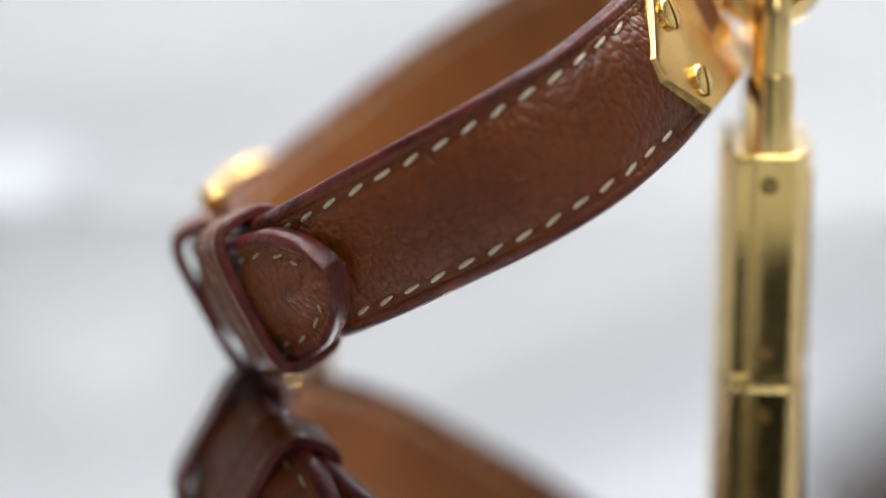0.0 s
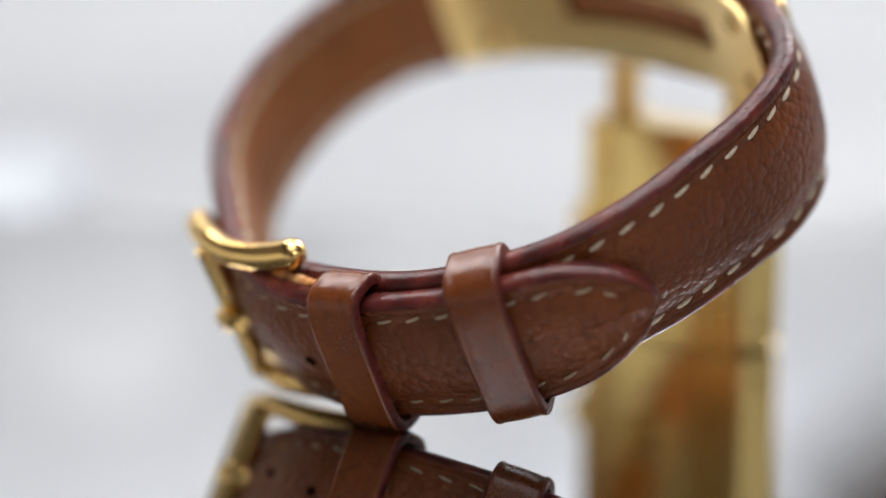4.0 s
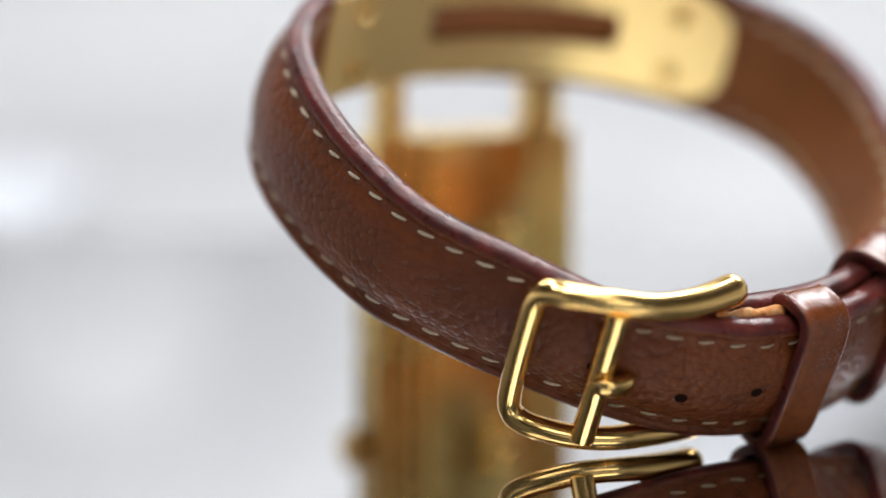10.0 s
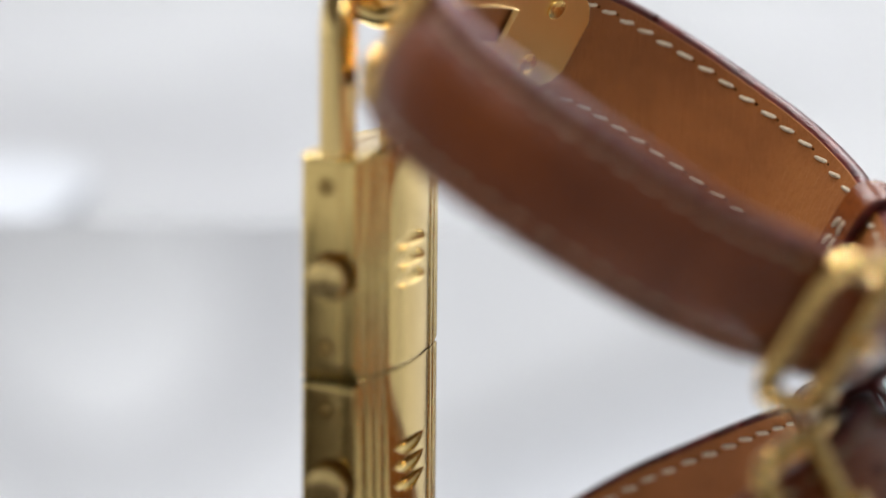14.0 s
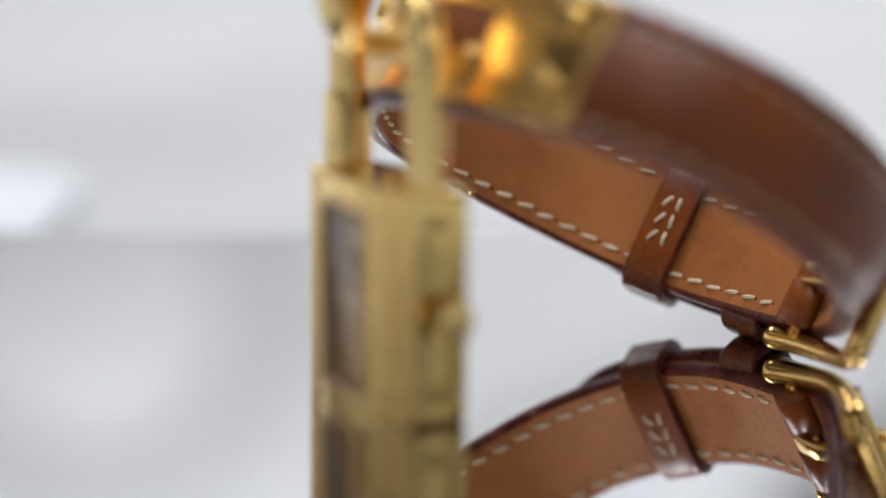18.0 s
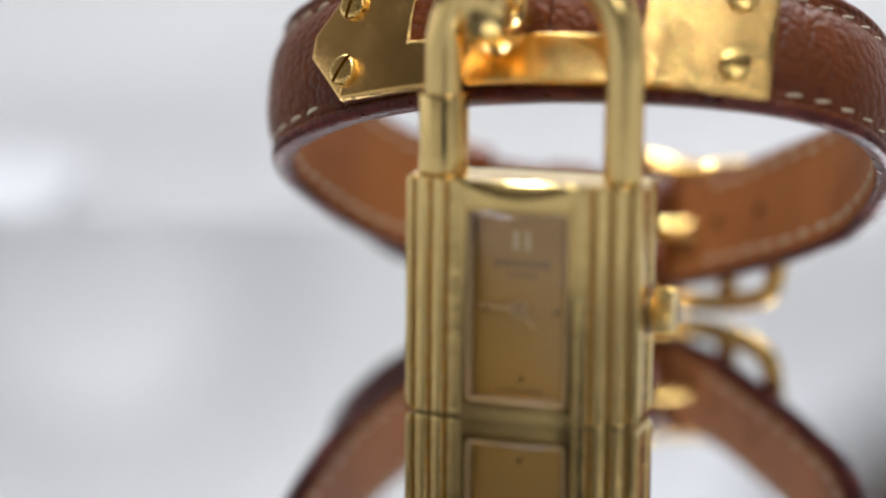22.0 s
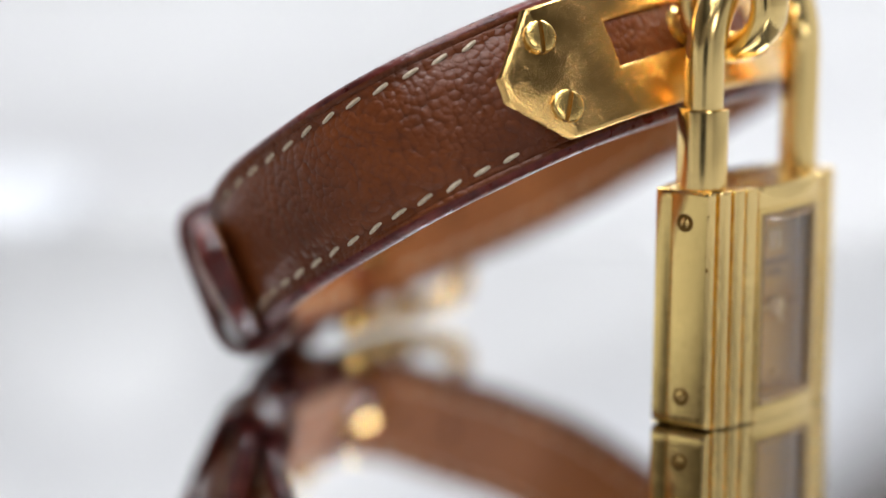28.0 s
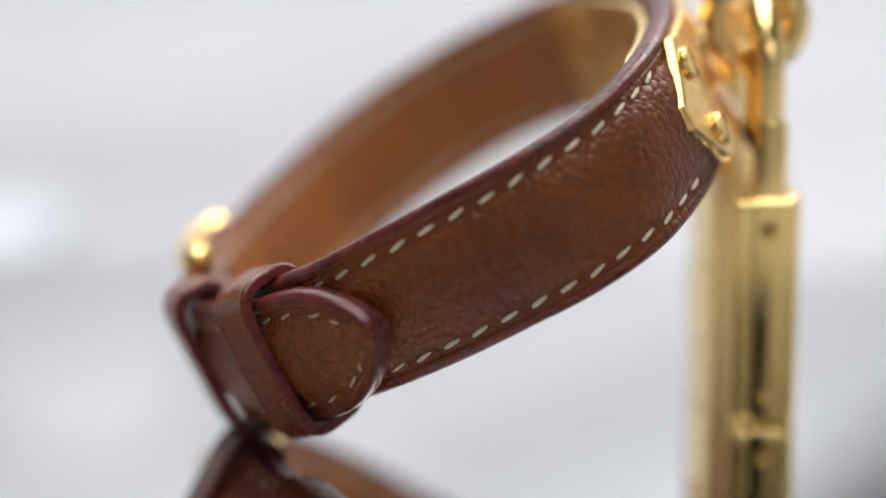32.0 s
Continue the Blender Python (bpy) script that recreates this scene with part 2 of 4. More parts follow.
# ---- mesh helpers ----
def part(name, bm, mat, parent=None, label="", scale=0.001, sharp=25, recalc=True):
    """Links a bmesh (built in millimetres) as one mesh object."""
    if recalc:
        bmesh.ops.recalc_face_normals(bm, faces=bm.faces)
    if scale != 1:
        bmesh.ops.scale(bm, vec=(scale,) * 3, verts=bm.verts)
    me = bpy.data.meshes.new(name)
    for f in bm.faces:
        f.smooth = True
    bm.to_mesh(me)
    bm.free()
    me.set_sharp_from_angle(angle=radians(sharp))
    for one in mat if isinstance(mat, (list, tuple)) else [mat]:
        me.materials.append(one)
    ob = new(name, me)
    ob.parent = parent
    if label:
        ob["label"] = label
    return ob


def shared(name, mesh, m, parent):
    ob = new(name, mesh)
    ob.parent = parent
    ob.matrix_basis = m
    return ob


def bevelled(bm, width, segments=2, angle=30):
    edges = [e for e in bm.edges if len(e.link_faces) == 2 and e.calc_face_angle(0) > radians(angle)]
    bmesh.ops.bevel(bm, geom=edges, offset=width, segments=segments, affect="EDGES", profile=0.5)
    return bm


def add_box(bm, lo, hi):
    c = [(a + b) / 2 for a, b in zip(lo, hi)]
    s = [b - a for a, b in zip(lo, hi)]
    bmesh.ops.create_cube(bm, size=1, matrix=Matrix.Translation(c) @ Matrix.Diagonal((*s, 1)))


def box(lo, hi, bevel=0.0, segments=2):
    bm = bmesh.new()
    add_box(bm, lo, hi)
    if bevel:
        bevelled(bm, bevel, segments)
    return bm


def skin(bm, rings, closed_path=False, caps=True, mats=None):
    """Quads between rings of points (each ring closed)."""
    vs = [[bm.verts.new(p) for p in ring] for ring in rings]
    n, k = len(vs), len(vs[0])
    for i in range(n if closed_path else n - 1):
        a, b = vs[i], vs[(i + 1) % n]
        for j in range(k):
            f = bm.faces.new((a[j], a[(j + 1) % k], b[(j + 1) % k], b[j]))
            if mats:
                f.material_index = mats[j]
    if caps and not closed_path:
        for ring in (vs[0][::-1], vs[-1]):
            f = bm.faces.new(ring)
            if mats:
                f.material_index = 1
    return bm


def tube(bm, points, radius, sides=16, closed=False, flat=1.0):
    """A round bar along points; radius may be a list."""
    pts = [Vector(p) for p in points]
    n = len(pts)
    rad = radius if isinstance(radius, (list, tuple)) else [radius] * n
    rings, up = [], None
    for i, p in enumerate(pts):
        a = pts[(i - 1) % n] if closed or i else pts[0]
        b = pts[(i + 1) % n] if closed or i < n - 1 else pts[-1]
        t = (b - a).normalized()
        if up is None:
            up = t.orthogonal().normalized()
        up = (up - t * up.dot(t)).normalized()
        side = t.cross(up)
        rings.append([p + (up * math.cos(q) + side * math.sin(q) * flat) * rad[i] for q in (2 * math.pi * j / sides for j in range(sides))])
    return skin(bm, rings, closed)


def turned_bar(bm, profile, axis_from, axis_to, sides=32):
    """A turned shape: profile rows are (fraction along the axis, radius)."""
    a, b = Vector(axis_from), Vector(axis_to)
    return tube(bm, [a.lerp(b, f) + (b - a).normalized() * 1e-5 * i for i, (f, r) in enumerate(profile)], [r for f, r in profile], sides)


def spline(points, step=0.5):
    """A smooth line through points of any dimension, evenly stepped."""
    p = [np.array(q, float) for q in points]
    p = [2 * p[0] - p[1], *p, 2 * p[-1] - p[-2]]
    out = []
    for a, b, c, d in zip(p, p[1:], p[2:], p[3:]):
        for s in np.linspace(0, 1, 24, endpoint=False):
            out.append(0.5 * (2 * b + (c - a) * s + (2 * a - 5 * b + 4 * c - d) * s * s + (3 * b - a - 3 * c + d) * s ** 3))
    out.append(p[-2])
    out = np.array(out)
    run = np.concatenate([[0], np.cumsum(np.linalg.norm(np.diff(out[:, :2], axis=0), axis=1))])
    at = np.linspace(0, run[-1], max(3, int(run[-1] / step)))
    return np.stack([np.interp(at, run, out[:, k]) for k in range(out.shape[1])], 1), at


# The strap is a band round an axis that leans back: u, v across the ring, w along its axis.
LEAN = radians(28)


def ring_place(u, v, w):
    return Vector((u * math.cos(LEAN) - w * math.sin(LEAN), v, u * math.sin(LEAN) + w * math.cos(LEAN)))


class Band:
    """A curved line of the strap's outer face: rows of u, v, the band's middle in w, half its width, and how far it opens upwards."""

    def __init__(self, rows, turn, step=0.5):
        self.rows, self.at = spline(rows, step)
        d = np.gradient(self.rows[:, :2], axis=0)
        d /= np.linalg.norm(d, axis=1)[:, None]
        self.out = np.stack([d[:, 1], -d[:, 0]], 1) * turn
        self.length = self.at[-1]

    def place(self, s, off, w):
        """The point at s along the band, off mm outwards, w mm from its middle."""
        u, v, wc, half, cone = (np.interp(s, self.at, self.rows[:, k]) for k in range(5))
        off += cone * w
        n = np.array([np.interp(s, self.at, self.out[:, k]) for k in range(2)])
        n /= np.linalg.norm(n)
        return ring_place(u + n[0] * off, v + n[1] * off, wc + w)

    def half(self, s):
        return float(np.interp(s, self.at, self.rows[:, 3]))

    def seat(self, s, off, w):
        """Pose in metres at a place on the band: x along it, z outwards."""
        p = self.place(s, off, w)
        x = (self.place(s + 0.3, off, w) - self.place(s - 0.3, off, w)).normalized()
        z = self.place(s, off + 1, w) - p
        z = (z - x * z.dot(x)).normalized()
        y = z.cross(x)
        return Matrix.Translation(p * 0.001) @ Matrix((x, y, z)).transposed().to_4x4()

    def nearest(self, u, v):
        return float(self.at[np.argmin((self.rows[:, 0] - u) ** 2 + (self.rows[:, 1] - v) ** 2)])


SHORT = Band([  # the buckle side, from behind the plate to the fold round the buckle's pin
    (25.7, 2, 22.3, 6.4, .04), (24.8, -7, 21.9, 6.5, .04), (22.4, -14.2, 21.5, 6.5, .06), (19.0, -20.15, 20.9, 6.5, .06), (13.9, -25.15, 20.3, 6.5, .06),
    (7.3, -26.8, 19.9, 6.5, .065), (0, -26.0, 19.7, 6.4, .075), (-5.9, -24.5, 19.5, 6.3, .09), (-11.5, -21.4, 19.2, 6.1, .08), (-16.0, -16.9, 19.0, 5.9, 0),
    (-18.8, -12.3, 19.0, 5.8, 0), (-20.5, -7, 19.2, 5.7, 0), (-21.2, 0, 19.4, 5.6, 0), (-20.9, 5.2, 19.7, 5.5, 0)], -1)
LONG = Band([  # the tongue side, from behind the plate through the buckle to the tip
    (25.7, 2, 22.3, 6.4, .04), (25.0, 9, 22.6, 6.3, 0), (23.0, 16, 23.0, 6.2, -.04), (19.8, 21.95, 23.3, 6.1, -.1), (15.1, 26.3, 23.4, 6.0, -.145),
    (8, 28.25, 23.3, 6.0, -.14), (0, 27.45, 22.8, 6.0, -.09), (-7.5, 24.4, 21.9, 5.95, -.05), (-11.4, 21.1, 21.3, 5.9, 0), (-14.7, 17.4, 20.9, 5.9, 0),
    (-17.5, 14, 20.6, 5.7, 0), (-19.8, 11, 20.3, 5.6, 0), (-21.9, 7.2, 20.0, 5.6, 0), (-23.3, 3, 19.6, 5.7, 0), (-23.8, -2, 19.2, 5.7, 0),
    (-22.9, -7.8, 18.9, 5.7, 0), (-20.8, -13.2, 18.7, 5.7, 0), (-17.9, -18, 18.6, 5.7, 0), (-14.6, -21.9, 18.75, 5.6, .03), (-9.7, -27.4, 19.4, 5.5, .05)], 1)
THICK = 2.1


def strap_section(half, squeeze=1.0):
    """Points (out, across) round the leather: crowned face, creased border, rounded painted edges."""
    face = [(-0.6, -1.0, 0.03), (-0.22, -1.0, 0.28), (-0.03, -1.0, 0.68), (-0.08, -1.0, 0.98), (-0.2, -1.0, 1.14), (-0.05, -1.0, 1.34), (-0.2, -1.0, 1.75), (0.08, -1.0, 2.2), (0.48, -1.0, 3.1), (0.74, -1.0, 4.3)]
    pts = [(d * squeeze, s * half + inset * squeeze) for d, s, inset in face]
    pts += [(0.84 * squeeze, 0.0)]
    pts += [(d * squeeze, -(s * half + inset * squeeze)) for d, s, inset in reversed(face)]
    pts += [(-1.1, half), (-1.8, half - 0.1 * squeeze), (-2.0, half - 0.35 * squeeze), (-2.0, -half + 0.35 * squeeze), (-1.8, -half + 0.1 * squeeze), (-1.1, -half)]
    mats = [1, 1] + [0] * 16 + [1, 1] + [1] * 7
    return pts, mats[:len(pts)]


def strap(name, band, s0, s1, parent, label, tip=0.0):
    """A padded leather band with its lining, from s0 to s1; tip: the length of its pointed end."""
    rings, mats, under = [], None, []
    stations = list(np.arange(s0, s1 - tip, 0.6))
    if tip:
        stations += [s1 - tip * (1 - f) for f in (0, .12, .25, .38, .5, .6, .7, .78, .85, .91, .95, .98, 0.995)]
    else:
        stations.append(s1)
    for s in stations:
        h = band.half(s)
        if tip and s > s1 - tip:
            f = (s - (s1 - tip)) / tip
            h = max(0.35, h * (1 - f ** 2.1) ** 0.66)
        pts, mats = strap_section(h, min(1.0, h / 4.5))
        rings.append([band.place(s, d, w) for d, w in pts])
        hl = max(0.15, h - 0.55)
        under.append([band.place(s, d, w) for d, w in ((-1.95, -hl), (-1.95, hl), (-THICK, hl - 0.1), (-THICK - 0.02, 0), (-THICK, -hl + 0.1))])
    ob = part(name, skin(bmesh.new(), rings, mats=mats), [LEATHER, EDGE], parent, label, sharp=60)
    part("lining", skin(bmesh.new(), under), LINING, ob, "smooth tan leather lining")
    return ob


def stitch_mesh(length, radius, mat=THREAD, holed=False):
    bm = bmesh.new()
    xs = (-0.5, -0.44, -0.3, -0.1, 0.1, 0.3, 0.44, 0.5)
    rs = (0.35, 0.75, 0.95, 1, 1, 0.95, 0.75, 0.35)
    tube(bm, [(x * length, 0.22 * length * x, (0.25 - x * x) * 0.42 * length - 0.11) for x in xs], [r * radius for r in rs], 8)
    if holed:
        k = len(bm.faces)
        bmesh.ops.create_icosphere(bm, subdivisions=2, radius=1, matrix=Matrix.Translation((0.66 * length, 0.05, -0.03)) @ Matrix.Diagonal((0.22, 0.19, 0.05, 1)))
        bm.faces.ensure_lookup_table()
        for f in bm.faces[k:]:
            f.material_index = 1
    ob = part("stitch", bm, [mat, AWL])
    me = ob.data
    bpy.data.objects.remove(ob)
    return me


STITCH = stitch_mesh(1.5, 0.18)
STITCH_SMALL = stitch_mesh(1.5, 0.135)
STITCH_WORN = stitch_mesh(1.35, 0.13, WORN_THREAD)
STITCH_KEEPER = stitch_mesh(1.35, 0.2)
STITCH_IN = stitch_mesh(1.62, 0.2, THREAD, True)
rng = random.Random(4)


def stitch_row(band, parent, s0, s1, inset, side, off, pitch=2.62, flip=False, worn=1e9):
    s = s0
    while s < s1:
        w = side * (band.half(s) - inset)
        m = band.seat(s, off, w)
        if flip:
            m = m @ pose(0, 0, 0, 180, 0, 0)
        shared("stitch", STITCH_IN if flip else STITCH_WORN if s > worn else STITCH_SMALL if worn < 1e8 else STITCH, m @ pose(0, rng.uniform(-.00006, .00006), 0, 0, 0, rng.uniform(-5, 5)), parent)
        s += pitch * rng.uniform(0.97, 1.03)


# ---- the room ----
def room():
    def wall(name, lo, hi, mat):
        ob = part(name, box(lo, hi), mat, scale=1)
        return tagged(ob, kind="structure")
    z0, z1, r, t = -0.80, CEIL, 1.5, 0.1
    wall("floor", (-r - t, -r - t, z0 - t), (r + t, r + t, z0), FLOORM)
    wall("ceiling", (-r - t, -r - t, z1), (r + t, r + t, z1 + t), CEILM)
    wall("wall_north", (-r, r, z0), (r, r + t, z1), WALL)
    zm, zs = 0.68, 0.36
    wall("wall_south", (-r, -r - t, z0), (r, -r, zs), BACKWALL)
    wall("wall_south_upper", (-r, -r - t, zs), (r, -r, z1), DARKWALL)
    wall("wall_west", (-r - t, -r - t, z0), (-r, r + t, zs), WALL)
    wall("wall_west_upper", (-r - t, -r - t, zs), (-r, r + t, z1), DARKWALL)
    wall("wall_east", (r, -r - t, z0), (r + t, r + t, zm), SIDEWALL)
    wall("wall_east_upper", (r, -r - t, zm), (r + t, r + t, z1), DARKWALL)
    for x, y, sx, sy, watts in PANELS:
        area_lamp("panel_light", pose(x, y, CEIL - 0.035), sx, sy, watts, COOL)
        fit = tagged(new("ceiling_light"), "flat white ceiling panel lamp, switched on", "ceiling light", "ceiling lights")
        fit.location = (x, y, CEIL)
        bm = bmesh.new()
        for lo, hi in (((-sx / 2 - .02, -sy / 2 - .02, -.03), (sx / 2 + .02, -sy / 2, 0)), ((-sx / 2 - .02, sy / 2, -.03), (sx / 2 + .02, sy / 2 + .02, 0)),
                       ((-sx / 2 - .02, -sy / 2, -.03), (-sx / 2, sy / 2, 0)), ((sx / 2, -sy / 2, -.03), (sx / 2 + .02, sy / 2, 0))):
            add_box(bm, lo, hi)
        part("trim_frame", bm, CEILM, fit, scale=1)
        part("diffuser", box((-sx / 2, -sy / 2, -.02), (sx / 2, sy / 2, -.004)), GLOW, fit, scale=1)
    # an added, unseen glowing fill panel on the wall behind the camera's place
    area_lamp("front_fill_light", look((0.78, -1.42, 0.85), (0.78, 0, 0.85)), 0.55, 0.35, 2.4, COOL)
    win = tagged(new("fill_panel_1"), kind="structure")
    win.location = (0.78, -1.5, 0.85)
    bm = bmesh.new()
    for lo, hi in (((-.31, 0, -.21), (.31, .03, -.175)), ((-.31, 0, .175), (.31, .03, .21)), ((-.31, 0, -.175), (-.275, .03, .175)), ((.275, 0, -.175), (.31, .03, .175))):
        add_box(bm, lo, hi)
    part("fill_frame", bm, WALL, win, scale=1)
    part("fill_pane", box((-.275, .002, -.175), (.275, .012, .175)), FILL_PANE, win, scale=1)
    for x, y, watts in SPOTS:
        lamp = area_lamp("spot_light", pose(x, y, CEIL - 0.03), 0.045, 0.045, watts, COOL)
        lamp.data.shape = "DISK"
        fit = tagged(new("downlight"), "small round white ceiling downlight, switched on", "downlight", "ceiling downlights")
        fit.location = (x, y, CEIL)
        bm = bmesh.new()
        ring = [(0.055, -0.001), (0.06, -0.012), (0.05, -0.02), (0.042, -0.004)]
        skin(bm, [[Vector((math.cos(q) * rr, math.sin(q) * rr, z)) for rr, z in ring] for q in (2 * math.pi * k / 32 for k in range(32))], True)
        part("rim", bm, CEILM, fit, scale=1, sharp=40)
        bm = bmesh.new()
        turned_bar(bm, [(0, 0.0415), (1, 0.0415)], (0, 0, -0.008), (0, 0, -0.002), 32)
        part("diffuser", bm, GLOW, fit, scale=1)


room()


def rounded_sheet(x0, x1, y0, y1, r, z0, z1):
    """A thin sheet with rounded corners."""
    line = []
    for cx, cy, q0 in ((x1 - r, y0 + r, -90), (x1 - r, y1 - r, 0), (x0 + r, y1 - r, 90), (x0 + r, y0 + r, 180)):
        line += [(cx + r * math.cos(radians(q0 + k * 10)), cy + r * math.sin(radians(q0 + k * 10))) for k in range(10)]
    return skin(bmesh.new(), [[Vector((x, y, z)) for x, y in line] for z in (z0, z1)])


def table():
    ob = tagged(new("table"), "white laminate display table with square legs", "table")
    ob.location = (0, 0.15, -0.8)
    part("tabletop", box((-0.6, -0.5, 0.76), (0.6, 0.6, 0.794), 0.004), TABLE, ob, scale=1)
    for x in (-0.55, 0.55):
        for y in (-0.45, 0.55):
            part("leg", box((x - .025, y - .025, 0), (x + .025, y + .025, 0.76), 0.003), TABLE, ob, scale=1)


table()
tagged(part("mirror_sheet", box((-0.0745, -0.076, -0.006), (0.0745, 0.072, 0.0), 0.0006), MIRROR, scale=1, sharp=5), "clear mirror sheet lying flat on the table", "mirror")
tagged(part("paper_sheet", rounded_sheet(-0.16, -0.064, 0.081, 0.145, 0.018, -0.0058, -0.004), PAPER, scale=1), "blank white card with rounded corners lying on the table", "paper")
# added disc and darker ring that shape a faint round glow on the wall
plate = tagged(new("wall_glow_disc"), "added round pale disc with a grey ring for a glow arc", "wall plate")
plate.matrix_world = pose(-0.30, 1.5, 0.315, 90, 0, 0)
bm = bmesh.new()
turned_bar(bm, [(0, 0.098), (0.7, 0.098), (1, 0.09)], (0, 0, 0.001), (0, 0, 0.012), 64)
part("dish", bm, WALL, plate, scale=1)
bm = bmesh.new()
skin(bm, [[Vector((math.cos(q) * r, math.sin(q) * r, z)) for r, z in ((0.0985, 0.001), (0.0985, 0.014), (0.125, 0.018), (0.15, 0.008), (0.15, 0.001))] for q in (2 * math.pi * k / 64 for k in range(64))], True)
part("rim", bm, RIM, plate, "grey rim", scale=1, sharp=40)
panel = tagged(new("wall_panel"), "dark brown wooden panel hung aslant on the wall", "wall panel")
panel.matrix_world = pose(0.130, 1.5, 0.442, 0, 38, 0)
part("backing", box((0, -.012, 0), (.5, -.001, .4), 0.002), WOOD, panel, scale=1)
for lo, hi in ((.005, .248), (.252, .495)):
    part("plank", box((lo, -.016, .005), (hi, -.0125, .395), 0.0015), WOOD, panel, scale=1)
board = tagged(part("wall_board", box((0, -.003, 0), (.62, .003, .36), 0.001), BOARD, scale=1), "blank white board hung aslant on the wall", "board")
board.matrix_world = pose(-0.09, 1.4955, 0.435, 0, 25, 0)

rig = tagged(new("film_camera"), "matt black video camera on a flat stand on the table", "camera")
rig.location = (0.004, -0.305, -0.006)
part("body", box((-.07, -.036, .012), (.056, .022, .118), 0.006, 3), BLACKBODY, rig, scale=1)
part("grip", box((.0565, -.034, .02), (.07, .026, .1), 0.008, 3), BLACKBODY, rig, scale=1)
part("hood", box((-.03, -.036, .1185), (.03, .01, .14), 0.008, 3), BLACKBODY, rig, scale=1)
part("stand", box((-.05, -.04, 0), (.05, .03, .0118), 0.002), BLACKBODY, rig, scale=1)


# ---- the watch ----
watch = tagged(new("wrist_watch"), "gold padlock wrist watch on a buckled brown leather strap", "watch")


def straps():
    short = strap("short_strap", SHORT, 0, SHORT.length - 3.4, watch, "brown grained leather strap half with cream stitching")
    plate_end = SHORT.nearest(18.9, -19.8)
    fold = SHORT.length
    for side in (-1, 1):
        stitch_row(SHORT, short, plate_end + 0.6, SHORT.nearest(-14, -19), 1.75, side, -0.13)
        stitch_row(SHORT, short, plate_end - 2.5, fold - 5.6, 1.75, side, -THICK - 0.02, flip=True)
    long = strap("tongue_strap", LONG, 0, LONG.length, watch, "brown grained leather strap tongue with cream stitching and rounded tip", tip=9.0)
    for side in (-1, 1):
        stitch_row(LONG, long, LONG.nearest(19.5, 21), LONG.length - 6.6, 1.75, side, -0.13, worn=LONG.nearest(-19.8, 11))
        stitch_row(LONG, long, LONG.nearest(19.5, 21), LONG.nearest(-21, 8), 1.75, side, -THICK - 0.02, flip=True)
    # the stitches that follow the tip
    s1 = LONG.length
    for k, (ds, w) in enumerate(((4.9, 3.1), (3.0, 1.95), (2.0, 0.6), (2.0, -0.6), (3.0, -1.95), (4.9, -3.1))):
        m = LONG.seat(s1 - ds - 0.2, 0.02, w)
        turn = (-16, -42, -80, -100, -138, -164)[k]
        shared("stitch", STITCH_WORN, m @ pose(0, 0, 0, 0, 0, turn), long)
    # punched holes, each a dark sunk eyelet
    for u, v, w in ((-20.3, 10.0, -0.2), (-22.9, 4.0, -1.0), (-23.8, -2.3, 0.0), (-16.6, 15.2, -0.2)):
        s = LONG.nearest(u, v)
        for off, d in ((0.845, -1), (-THICK - 0.04, 1)):
            bm = bmesh.new()
            turned_bar(bm, [(0, 0.48), (0.4, 0.45), (0.8, 0.35), (1, 0.05)], (0, 0, 0), (0, 0, 0.02), 14)
            ob = part("hole", bm, HOLE, long, "dark punched hole")
            ob.matrix_basis = LONG.seat(s, off, w) @ Matrix.Diagonal((1.15, 0.9, 1, 1) if d < 0 else (0.9, 1.4, 1, 1))
    # the fold that wraps the buckle's pin, with a slot for the prong
    s = SHORT.length - 3.6
    m = SHORT.seat(s, -1.1, 0)
    along, out = (m.to_3x3() @ Vector(a) for a in ((1, 0, 0), (0, 0, 1)))
    axis = ring_place(0, 0, 1) - ring_place(0, 0, 0)
    base = m.translation * 1000
    for lo, hi in ((-5.35, -0.95), (0.95, 5.35)):
        rings = []
        for w, k in ((lo, 0.86), (lo + 0.25, 1.0), ((lo + hi) / 2, 1.03), (hi - 0.25, 1.0), (hi, 0.86)):
            ring = []
            for i in range(24):
                q = 2 * math.pi * i / 24
                ring.append(base + along * (1.0 + 2.15 * k * math.cos(q)) + out * (1.4 * k * math.sin(q) - 0.1) + axis * w)
            rings.append(ring)
        part("fold", skin(bmesh.new(), rings), KEEPER, short, "brown leather fold round the buckle pin", sharp=50)
    # raw end of the turned-back leather, seen beside the buckle's arm
    rings = []
    for k in range(9):
        s = SHORT.length - 9.6 + 6.2 * k / 8
        lift = 0.25 * math.sin(1.9 * k) + 0.15 * math.sin(4.1 * k)
        rings.append([SHORT.place(s, d, w) for d, w in ((0.05, 3.6), (0.05, 5.55 + lift * 0.5), (0.3, 5.8 + lift), (0.75 + lift * 0.5, 5.75 + lift), (1.0, 5.4), (0.95, 3.6))])
    part("raw_flap", skin(bmesh.new(), rings), RAW, short, "torn raw tan leather end", sharp=70)


straps()


